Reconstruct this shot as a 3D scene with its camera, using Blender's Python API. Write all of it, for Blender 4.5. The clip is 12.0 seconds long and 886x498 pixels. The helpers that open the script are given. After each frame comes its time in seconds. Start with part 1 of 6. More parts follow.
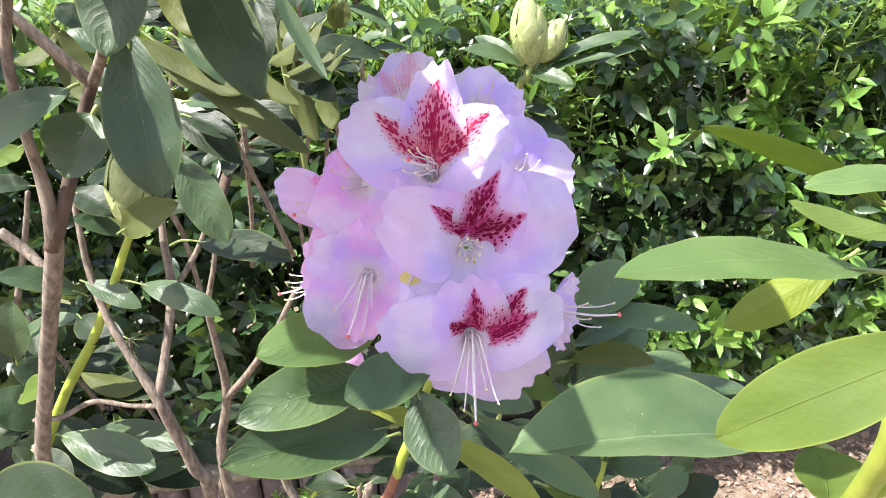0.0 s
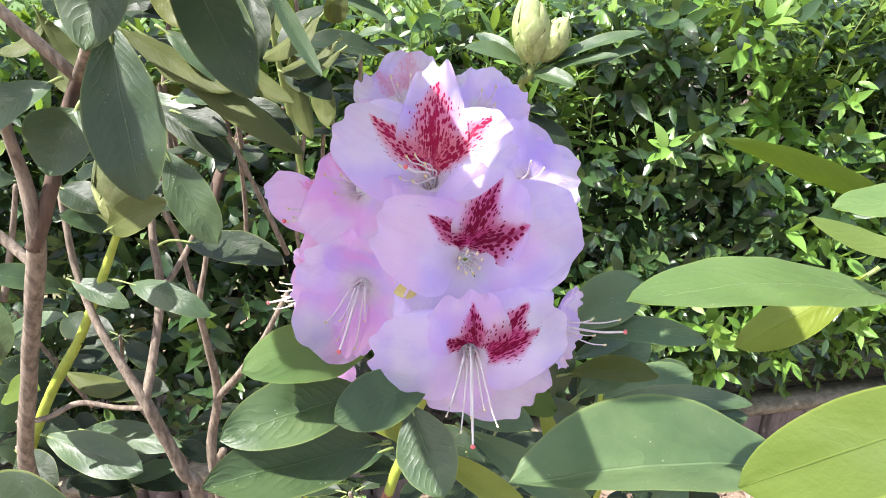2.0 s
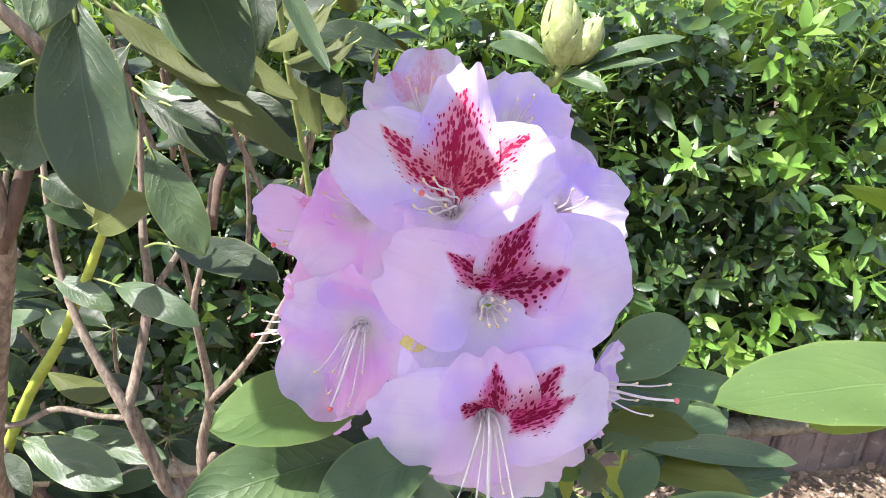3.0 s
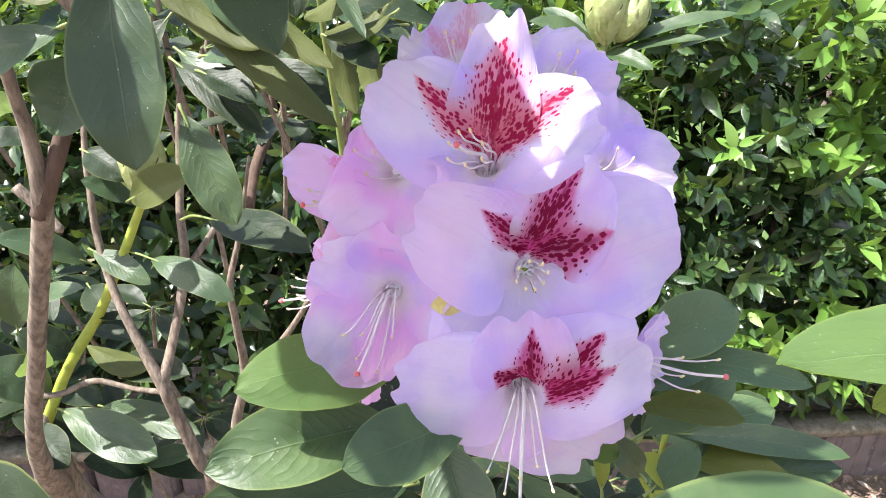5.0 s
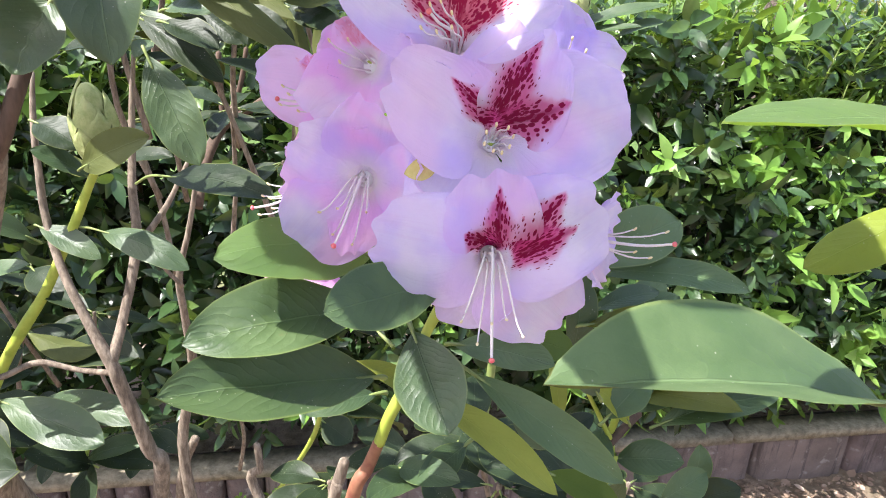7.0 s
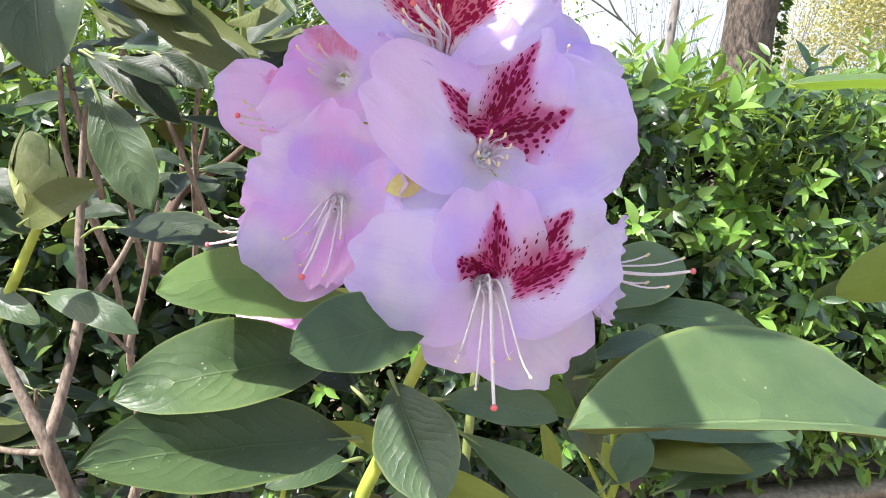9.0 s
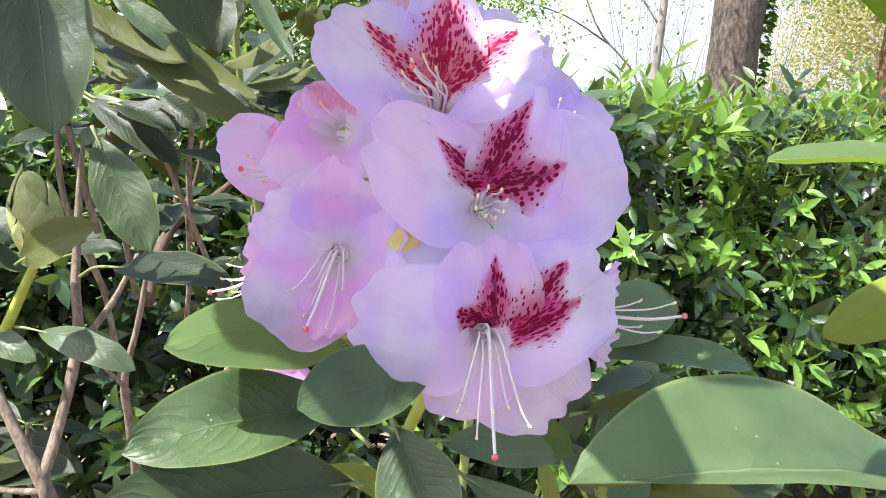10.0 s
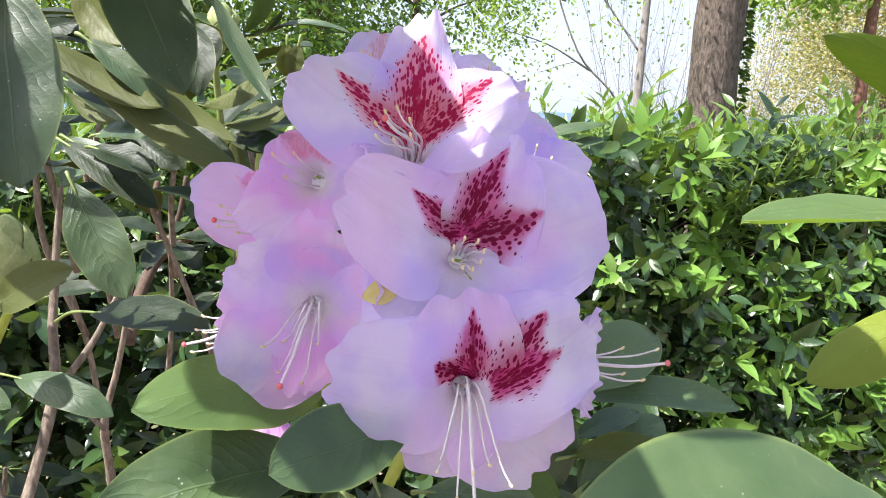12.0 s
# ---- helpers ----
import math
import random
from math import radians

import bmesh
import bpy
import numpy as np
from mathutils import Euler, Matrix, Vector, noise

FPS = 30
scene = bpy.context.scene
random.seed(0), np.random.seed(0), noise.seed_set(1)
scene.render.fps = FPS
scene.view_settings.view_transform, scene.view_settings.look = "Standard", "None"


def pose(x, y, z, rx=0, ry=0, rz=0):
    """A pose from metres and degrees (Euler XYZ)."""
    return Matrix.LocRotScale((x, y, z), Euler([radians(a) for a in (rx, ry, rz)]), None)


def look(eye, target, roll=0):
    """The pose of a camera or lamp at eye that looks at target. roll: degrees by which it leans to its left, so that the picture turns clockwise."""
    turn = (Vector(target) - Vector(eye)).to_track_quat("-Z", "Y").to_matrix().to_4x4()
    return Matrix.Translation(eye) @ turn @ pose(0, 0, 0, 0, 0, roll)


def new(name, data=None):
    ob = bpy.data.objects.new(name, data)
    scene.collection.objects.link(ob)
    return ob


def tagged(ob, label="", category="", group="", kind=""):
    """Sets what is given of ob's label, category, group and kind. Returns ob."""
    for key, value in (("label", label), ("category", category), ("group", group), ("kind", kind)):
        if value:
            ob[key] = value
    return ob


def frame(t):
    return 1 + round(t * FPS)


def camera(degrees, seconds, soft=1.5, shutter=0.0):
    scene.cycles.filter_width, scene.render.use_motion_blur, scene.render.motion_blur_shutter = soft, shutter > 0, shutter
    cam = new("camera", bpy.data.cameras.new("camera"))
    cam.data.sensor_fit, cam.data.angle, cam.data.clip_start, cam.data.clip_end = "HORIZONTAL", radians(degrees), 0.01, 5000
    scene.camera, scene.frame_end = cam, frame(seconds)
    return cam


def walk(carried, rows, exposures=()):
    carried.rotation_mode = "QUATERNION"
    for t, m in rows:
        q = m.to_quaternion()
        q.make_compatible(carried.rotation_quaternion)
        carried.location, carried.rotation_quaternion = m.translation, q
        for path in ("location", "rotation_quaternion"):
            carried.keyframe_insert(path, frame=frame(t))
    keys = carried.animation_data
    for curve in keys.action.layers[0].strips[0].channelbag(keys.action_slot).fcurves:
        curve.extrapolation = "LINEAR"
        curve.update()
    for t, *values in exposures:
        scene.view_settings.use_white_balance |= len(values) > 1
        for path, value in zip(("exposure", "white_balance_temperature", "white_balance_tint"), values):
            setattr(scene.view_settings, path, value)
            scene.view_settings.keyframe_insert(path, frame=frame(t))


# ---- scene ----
cam = camera(67.9, 12.0, soft=1.0)
METRES, EYE, TILT, LEAN, TURN = 0.26, 1.65, -23.5, 2.0, 0.0
ROWS = [
    (0.0, 0.0, 0.0, 0.0, 0.0, 0.0, -0.0),
    (0.5, 0.011, -0.0002, 0.0124, -0.11, -0.04, -0.18),
    (1.0, 0.04, 0.0339, -0.014, -0.23, -0.15, -0.12),
    (1.5, 0.0205, 0.0352, -0.0118, -0.28, -0.24, -0.21),
    (2.0, -0.0031, 0.0655, 0.0278, -0.32, -0.37, -0.86),
    (2.5, -0.0323, 0.2022, 0.0696, -0.25, -0.56, -2.37),
    (3.0, -0.0213, 0.2698, 0.0929, 0.41, -0.79, -3.63),
    (5.0, -0.0165, 0.3166, 0.0475, 3.59, -1.67, -4.63),
    (5.5, -0.019, 0.2769, -0.0234, 2.76, -1.49, -5.17),
    (6.0, -0.064, 0.288, -0.1095, 1.01, -0.93, -5.26),
    (6.5, -0.0465, 0.2811, -0.1562, -0.3, 0.34, -4.75),
    (7.0, -0.0353, 0.258, -0.185, -1.21, 1.69, -3.87),
    (9.0, -0.0569, 0.4007, -0.2371, -4.11, 8.24, -2.7),
    (9.5, -0.0698, 0.3705, -0.2143, -4.42, 9.29, -2.43),
    (10.0, -0.0703, 0.3695, -0.2035, -4.71, 10.08, -1.9),
    (10.5, -0.0608, 0.3737, -0.1971, -4.96, 10.79, -1.5),
    (11.0, -0.0613, 0.3759, -0.1927, -5.2, 11.4, -1.27),
    (11.5, -0.0571, 0.3739, -0.1831, -5.38, 12.05, -1.02),
    (12.0, -0.0558, 0.3768, -0.169, -5.52, 12.39, -0.77),
]
walk(cam, [(t, pose(0, 0, EYE, TILT, LEAN, TURN) @ pose(METRES * x, METRES * y, METRES * z, 90 + pitch, roll, yaw)) for t, x, y, z, yaw, pitch, roll in ROWS],
     exposures=((0.0, 1.63), (7.0, 1.63), (9.0, 1.55), (10.5, 1.56), (11.4, 1.55), (12.0, 1.39)))

# World and sun.
SUN_WAY = Vector((-0.50, -0.21, 0.83)).normalized()
world = bpy.data.worlds.new("sky")
world.use_nodes = True
scene.world = world
wn = world.node_tree
sky_tex = wn.nodes.new("ShaderNodeTexSky")
sky_tex.sky_type = "NISHITA"
sky_tex.sun_disc = False
sky_tex.sun_elevation = math.asin(SUN_WAY.z)
sky_tex.sun_rotation = math.atan2(SUN_WAY.x, SUN_WAY.y)
sky_tex.air_density, sky_tex.dust_density, sky_tex.ozone_density = 1.0, 2.6, 1.0
# Bright thin haze that whitens the low sky all round.
sky_way, haze_low, haze_mix = wn.nodes.new("ShaderNodeTexCoord"), wn.nodes.new("ShaderNodeMapRange"), wn.nodes.new("ShaderNodeMix")
sky_split = wn.nodes.new("ShaderNodeSeparateXYZ")
wn.links.new(sky_way.outputs["Generated"], sky_split.inputs[0])
wn.links.new(sky_split.outputs[2], haze_low.inputs[0])
for socket, value in zip(haze_low.inputs[1:], (0.10, 0.75, 0.85, 0.15)):
    socket.default_value = value
haze_mix.data_type = "RGBA"
haze_mix.inputs[7].default_value = (2.6, 2.85, 3.55, 1)
wn.links.new(haze_low.outputs[0], haze_mix.inputs[0])
wn.links.new(sky_tex.outputs["Color"], haze_mix.inputs[6])
wn.links.new(haze_mix.outputs[2], wn.nodes["Background"].inputs["Color"])
wn.nodes["Background"].inputs["Strength"].default_value = 0.143
sun_data = bpy.data.lights.new("sun", "SUN")
sun_data.energy, sun_data.angle, sun_data.color = 4.3, radians(0.53), (1.0, 0.97, 0.95)
sun = new("sun", sun_data)
sun.matrix_world = look((0, 0, 8), Vector((0, 0, 8)) - SUN_WAY)


# ---- materials ----
class Nodes:
    """Short calls for building one node material."""

    def __init__(self, name):
        self.mat = bpy.data.materials.new(name)
        self.mat.use_nodes = True
        self.t = self.mat.node_tree
        self.out = self.t.nodes["Material Output"]
        self.bsdf = self.t.nodes["Principled BSDF"]

    def add(self, kind, **inputs):
        n = self.t.nodes.new("ShaderNode" + kind)
        for k, v in inputs.items():
            self.put(n.inputs[k.replace("_", " ")], v)
        return n

    def put(self, socket, v):
        if isinstance(v, bpy.types.NodeSocket):
            self.t.links.new(v, socket)
        elif isinstance(v, tuple) and len(v) == 3 and socket.type == "RGBA":
            socket.default_value = (*v, 1)
        else:
            socket.default_value = v

    def math(self, op, a, b=0.0, c=0.0, clamp=False):
        n = self.t.nodes.new("ShaderNodeMath")
        n.operation, n.use_clamp = op, clamp
        for s, v in zip(n.inputs, (a, b, c)):
            self.put(s, v)
        return n.outputs[0]

    def ramp(self, x, lo, hi, a=0.0, b=1.0):
        n = self.t.nodes.new("ShaderNodeMapRange")
        n.interpolation_type = "SMOOTHSTEP"
        for s, v in zip(n.inputs, (x, lo, hi, a, b)):
            self.put(s, v)
        return n.outputs[0]

    def mix(self, f, a, b, blend="MIX"):
        n = self.t.nodes.new("ShaderNodeMix")
        n.data_type, n.blend_type = "RGBA", blend
        self.put(n.inputs[0], f), self.put(n.inputs[6], a), self.put(n.inputs[7], b)
        return n.outputs[2]

    def coords(self, kind="Object", scale=(1, 1, 1)):
        tc = self.t.nodes.new("ShaderNodeTexCoord")
        m = self.t.nodes.new("ShaderNodeMapping")
        self.t.links.new(tc.outputs[kind], m.inputs[0])
        m.inputs["Scale"].default_value = scale
        return m.outputs[0]

    def noise(self, vec, scale, detail=4.0, rough=0.55):
        return self.add("TexNoise", Vector=vec, Scale=scale, Detail=detail, Roughness=rough).outputs[0]

    def bump(self, height, strength=0.3, dist=0.001):
        n = self.add("Bump", Height=height, Strength=strength, Distance=dist)
        self.put(self.bsdf.inputs["Normal"], n.outputs[0])
        return n.outputs[0]

    def island(self):
        return self.add("NewGeometry").outputs["Random Per Island"]

    def per_object(self):
        return self.add("ObjectInfo").outputs["Random"]

    def base(self, colour, rough=0.6, **more):
        self.put(self.bsdf.inputs["Base Color"], colour)
        self.put(self.bsdf.inputs["Roughness"], rough)
        for k, v in more.items():
            self.put(self.bsdf.inputs[k.replace("_", " ")], v)
        return self

    def glow_through(self, colour, share, normal=None):
        """Lets light pass through a thin sheet."""
        tr = self.add("BsdfTranslucent", Color=colour)
        if normal is not None:
            self.put(tr.inputs["Normal"], normal)
        m = self.t.nodes.new("ShaderNodeMixShader")
        self.put(m.inputs[0], share)
        self.t.links.new(self.bsdf.outputs[0], m.inputs[1])
        self.t.links.new(tr.outputs[0], m.inputs[2])
        self.t.links.new(m.outputs[0], self.out.inputs[0])
        return self


def tongue(n, px, py, bx, by, tx, ty, half, wide_at, wob):
    """How dense the spots stand in one tongue of a blotch, and its spots. It runs from (bx, by) to (tx, ty), in units of one
    lobe's length from the flower's axis."""
    size = math.hypot(tx - bx, ty - by)
    c, s = (tx - bx) / size, (ty - by) / size
    py, px = n.math("SUBTRACT", py, by), n.math("SUBTRACT", px, bx)
    along = n.math("ADD", n.math("MULTIPLY", px, c), n.math("MULTIPLY", py, s))
    across = n.math("SUBTRACT", n.math("MULTIPLY", py, c), n.math("MULTIPLY", px, s))
    f = n.math("DIVIDE", along, size)
    width = n.math("MULTIPLY", n.ramp(f, -0.1, wide_at, 0.55 * half, half), n.ramp(f, 1.10, wide_at, 0.06, 1.0))
    dense = n.math("SUBTRACT", 1.0, n.math("DIVIDE", n.math("ABSOLUTE", n.math("ADD", across, wob)), width))
    dense = n.math("MULTIPLY", n.math("MAXIMUM", dense, 0.0), n.ramp(f, -0.10, 0.10))
    dense = n.math("MULTIPLY", n.math("MULTIPLY", dense, n.ramp(f, 1.05, 0.92)), n.ramp(f, 1.0, 0.35, 0.66, 1.0))
    # Spots lie in rows that fan out from the throat.
    fan = n.math("DIVIDE", across, n.math("MULTIPLY_ADD", along, 0.45, 0.45))
    vec = n.add("CombineXYZ", X=n.math("ADD", fan, 7.0 * tx), Y=n.math("MULTIPLY", along, 0.52), Z=0.0)
    cells = n.add("TexVoronoi", Vector=vec.outputs[0], Scale=27.0, Randomness=0.85)
    rays = n.add("TexNoise", Vector=n.add("CombineXYZ", X=n.math("MULTIPLY", fan, 20.0), Y=n.math("MULTIPLY", along, 2.4), Z=tx).outputs[0], Scale=1.0, Detail=2.0).outputs[0]
    d2 = n.math("MULTIPLY_ADD", n.math("SUBTRACT", rays, 0.5), 0.45, dense)
    spots = n.ramp(n.math("SUBTRACT", n.math("MULTIPLY_ADD", d2, 0.62, 0.10), cells.outputs["Distance"]), -0.10, 0.04)
    spots = n.math("MULTIPLY", spots, n.ramp(dense, 0.01, 0.06))
    rib = n.math("MULTIPLY", n.ramp(n.math("ABSOLUTE", across), 0.035, 0.005), n.math("MULTIPLY", n.ramp(f, 0.0, 0.15), n.ramp(f, 1.0, 0.6)))
    return dense, spots, rib


BLOTCHES = {
    # foot, tip, half width of each tongue and where it is widest; strength; colour between the spots; colour of the spots
    # Paler reds put light shining through the petal into the blotch.
    "backlit": (((0.03, 0.12, 0.10, 1.16, 0.40, 0.58), (-0.05, 0.16, -0.82, 0.72, 0.28, 0.42), (0.10, 0.14, 0.78, 0.70, 0.29, 0.48)), 1.0, (0.88, 0.24, 0.34), (0.50, 0.012, 0.09)),
    "crimson": (((0.02, 0.20, 0.47, 1.03, 0.30, 0.45), (0.02, 0.20, -0.60, 0.62, 0.22, 0.45), (0.05, 0.17, 0.86, 0.49, 0.22, 0.45)), 1.0, (0.70, 0.07, 0.27), (0.27, 0.0, 0.05)),
    "split": (((0.07, 0.05, 0.02, 0.82, 0.21, 0.45), (0.07, 0.05, -0.32, 0.38, 0.22, 0.45), (0.25, 0.05, 0.73, 0.74, 0.31, 0.45), (0.27, 0.03, 0.88, 0.38, 0.26, 0.45)), 1.0, (0.70, 0.07, 0.27), (0.27, 0.0, 0.05)),
    # Weak coral, tinted like a blotch with light coming through the petal.
    "faint": (((0.0, 0.25, 0.0, 0.85, 0.30, 0.45), (-0.1, 0.2, -0.5, 0.6, 0.15, 0.45), (0.1, 0.2, 0.5, 0.6, 0.15, 0.45)), 0.30, (0.88, 0.28, 0.38), (0.78, 0.12, 0.22)),
}


def petal_material(name, kind, rosy=0.0):
    """Lilac-white petal, with one of the blotches or plain. rosy: how pink it is."""
    n = Nodes(name)
    sep = n.add("SeparateXYZ", Vector=n.coords("UV"))
    u = n.math("MULTIPLY_ADD", sep.outputs[0], 2.0, -1.0)   # -1 .. 1 across
    v = sep.outputs[1]                                       # 0 .. 1 from tube to tip
    vec = n.coords("Object")
    soft = n.noise(vec, 38.0, 3.0)
    tint = n.mix(n.ramp(soft, 0.36, 0.62), (0.76, 0.67, 0.98), (0.90, 0.84, 0.99))
    pink = n.ramp(n.math("MULTIPLY_ADD", n.math("SUBTRACT", n.per_object(), 0.5), 0.16, n.noise(vec, 24.0, 2.0)), 0.46 - 0.12 * rosy, 0.70 - 0.2 * rosy, 0.15 * rosy, 0.7 + 0.2 * rosy)
    tint = n.mix(pink, tint, (0.94 + 0.02 * rosy, 0.70 - 0.07 * rosy, 0.92))
    tint = n.mix(n.ramp(n.noise(vec, 31.0, 1.0), 0.60, 0.72, 0.0, 0.6), tint, (0.95, 0.90, 0.98))
    edge = n.math("MAXIMUM", n.ramp(n.math("ABSOLUTE", u), 0.45, 1.0), n.ramp(v, 0.85, 1.0))
    tint = n.mix(n.math("MULTIPLY", edge, 0.30), tint, (0.74, 0.60, 0.96))
    throat = n.ramp(v, 0.64, 0.42)
    tint = n.mix(n.math("MULTIPLY", throat, 0.8), tint, (0.87, 0.83, 0.80))
    veins = n.add("TexNoise", Vector=n.coords("UV", (26, 1.6, 1)), Scale=1.0, Detail=2.0)
    tint = n.mix(n.ramp(veins.outputs[0], 0.55, 0.75, 0, 0.12), tint, (0.72, 0.50, 0.80))
    fleck = n.add("TexVoronoi", Vector=n.coords("Object"), Scale=64.0)
    dot = n.math("MULTIPLY", n.ramp(fleck.outputs["Distance"], 0.075, 0.045), n.math("GREATER_THAN", n.add("SeparateXYZ", Vector=fleck.outputs["Color"]).outputs[0], 0.93))
    tint = n.mix(n.math("MULTIPLY", dot, 0.7), tint, (0.80, 0.42, 0.20))
    if kind != "plain":
        uvm = n.t.nodes.new("ShaderNodeUVMap")
        uvm.uv_map = "plan"
        pl = n.add("SeparateXYZ", Vector=uvm.outputs[0])
        tongues, strength, between, dark = BLOTCHES[kind]
        wob = n.math("MULTIPLY_ADD", n.noise(uvm.outputs[0], 5.0, 3.0), 0.12, -0.06)
        for t in tongues:
            dense, spots, rib = tongue(n, pl.outputs[0], pl.outputs[1], *t, wob)
            tint = n.mix(n.math("MULTIPLY", n.ramp(dense, 0.04, 0.60), 0.82 * strength), tint, between)
            mask = n.math("MAXIMUM", spots, n.math("MULTIPLY", rib, 0.8))
            tint = n.mix(n.math("MULTIPLY", mask, strength), tint, dark)
    relief = n.math("ADD", n.noise(n.coords("UV", (30, 2, 1)), 1.0, 3.0), n.noise(n.coords("Object"), 160.0, 3.0))
    n.base(tint, 0.5, Specular_IOR_Level=0.3)
    nor = n.bump(relief, 0.45, 0.0010)
    n.glow_through(n.mix(1.0, tint, (0.98, 0.90, 1.0), "MULTIPLY"), 0.62, nor)
    return n.mat


def leaf_material(name, dark, light, through_colour, share, rough=0.38, spots=True, spec=0.5, veins=1.0):
    """Leathery leaf: midrib, side veins, a fine net between them, mottling, specks of dust."""
    n = Nodes(name)
    uv = n.coords("UV")
    sep = n.add("SeparateXYZ", Vector=uv)
    u = n.math("ABSOLUTE", n.math("MULTIPLY_ADD", sep.outputs[0], 2.0, -1.0))
    v = sep.outputs[1]
    mott = n.noise(n.coords("Object"), 45.0, 5.0, 0.62)
    broad = n.noise(n.coords("Object"), 17.0, 2.0)
    fine = n.noise(n.coords("Object"), 520.0, 3.0)
    col = n.mix(n.ramp(n.math("MULTIPLY_ADD", broad, 0.5, n.math("MULTIPLY", mott, 0.5)), 0.36, 0.64), dark, light)
    col = n.mix(n.math("MULTIPLY", n.per_object(), 0.45), col, tuple(0.5 * (a + b) for a, b in zip(dark, light)))
    # Side veins run out from the midrib, forward and bending.
    slant = n.math("SUBTRACT", n.math("MULTIPLY", v, 12.0), n.math("MULTIPLY", n.math("POWER", u, 1.4), 3.4))
    slant = n.math("MULTIPLY_ADD", n.noise(n.coords("Object"), 60.0, 2.0), 1.9, slant)
    wave = n.math("ABSOLUTE", n.math("SINE", n.math("MULTIPLY", slant, math.pi)))
    fade = n.ramp(u, 0.97, 0.5)
    vein = n.math("MULTIPLY", n.ramp(wave, 0.22, 0.0), fade)
    swell = n.math("MULTIPLY", n.math("POWER", wave, 0.7), fade)
    net = n.add("TexVoronoi", Vector=n.coords("Object"), Scale=430.0)
    net.feature = "DISTANCE_TO_EDGE"
    mesh_lines = n.ramp(net.outputs["Distance"], 0.14, 0.0)
    col = n.mix(n.math("MULTIPLY", vein, 0.05), col, tuple(min(1, 1.45 * c + 0.012) for c in light))
    col = n.mix(n.math("MULTIPLY", mesh_lines, 0.04), col, tuple(0.6 * c for c in dark))
    rib = n.ramp(u, 0.032, 0.012)
    col = n.mix(n.math("MULTIPLY", rib, min(0.38, 0.9 * veins)), col, tuple(min(1, 1.5 * c + 0.03) for c in light))
    col = n.mix(n.ramp(u, 0.935, 0.98, 0.0, 0.7), col, tuple(0.8 * c + d for c, d in zip(light, (0.10, 0.11, 0.02))))
    if spots:
        dust = n.add("TexVoronoi", Vector=n.coords("Object"), Scale=340.0)
        keep = n.ramp(n.noise(n.coords("Object"), 55.0, 3.0), 0.50, 0.62)
        speck = n.math("MULTIPLY", n.ramp(dust.outputs["Distance"], 0.15, 0.06), keep)
        col = n.mix(n.math("MULTIPLY", speck, 0.75), col, (0.5, 0.50, 0.36))
        scar = n.math("MULTIPLY", n.ramp(n.noise(n.coords("Object"), 90.0, 4.0, 0.7), 0.66, 0.72), n.ramp(broad, 0.50, 0.62))
        col = n.mix(n.math("MULTIPLY", scar, 0.45), col, (0.15, 0.12, 0.05))
    n.base(col, n.math("MULTIPLY_ADD", mott, 0.34, rough - 0.14), Specular_IOR_Level=spec, Coat_Weight=0.15 * spec, Coat_Roughness=0.36)
    h = n.math("MULTIPLY_ADD", swell, 0.34 * veins, n.math("MULTIPLY_ADD", fine, 0.22, mott))
    h = n.math("MULTIPLY_ADD", n.math("MAXIMUM", n.math("MULTIPLY_ADD", mesh_lines, 0.03, n.math("MULTIPLY", vein, 0.06 * veins)), rib), -0.8, h)
    nor = n.bump(h, 0.55, 0.0012)
    n.glow_through(through_colour, share, nor)
    return n.mat


def hedge_leaf_material(name, a, b, c, share, rough, single=False, spec=0.50):
    n = Nodes(name)
    isl = n.per_object() if single else n.island()
    col = n.mix(n.ramp(isl, 0.0, 0.6), a, b)
    col = n.mix(n.ramp(isl, 0.72, 1.0), col, c)
    col = n.mix(n.ramp(n.noise(n.coords("Object"), 60.0, 3.0), 0.35, 0.75, 0, 0.4), col, b)
    n.base(col, rough, Specular_IOR_Level=spec)
    nor = n.bump(n.noise(n.coords("Object"), 150.0, 3.0), 0.3, 0.001)
    n.glow_through(n.mix(0.5, col, (0.30, 0.42, 0.03)), share, nor)
    return n.mat


def bark_material(name, a, b, scale=60.0, stretch=0.15, depth=0.002, rough=0.85):
    n = Nodes(name)
    vec = n.coords("Object", (1, 1, stretch))
    big = n.noise(vec, scale, 6.0, 0.65)
    patch = n.noise(n.coords("Object"), scale * 0.25, 3.0)
    col = n.mix(n.ramp(big, 0.3, 0.7), a, b)
    col = n.mix(n.ramp(patch, 0.55, 0.75, 0, 0.5), col, tuple(0.55 * c for c in a))
    n.base(col, rough)
    n.bump(big, 0.9, depth)
    return n.mat


def plain_material(name, a, b, scale, rough, depth=0.0, share=0.0, spec=0.5):
    n = Nodes(name)
    x = n.noise(n.coords("Object"), scale, 5.0)
    col = n.mix(n.ramp(x, 0.3, 0.7), a, b)
    n.base(col, rough, Specular_IOR_Level=spec)
    if depth:
        n.bump(x, 0.6, depth)
    if share:
        n.glow_through(col, share)
    return n.mat


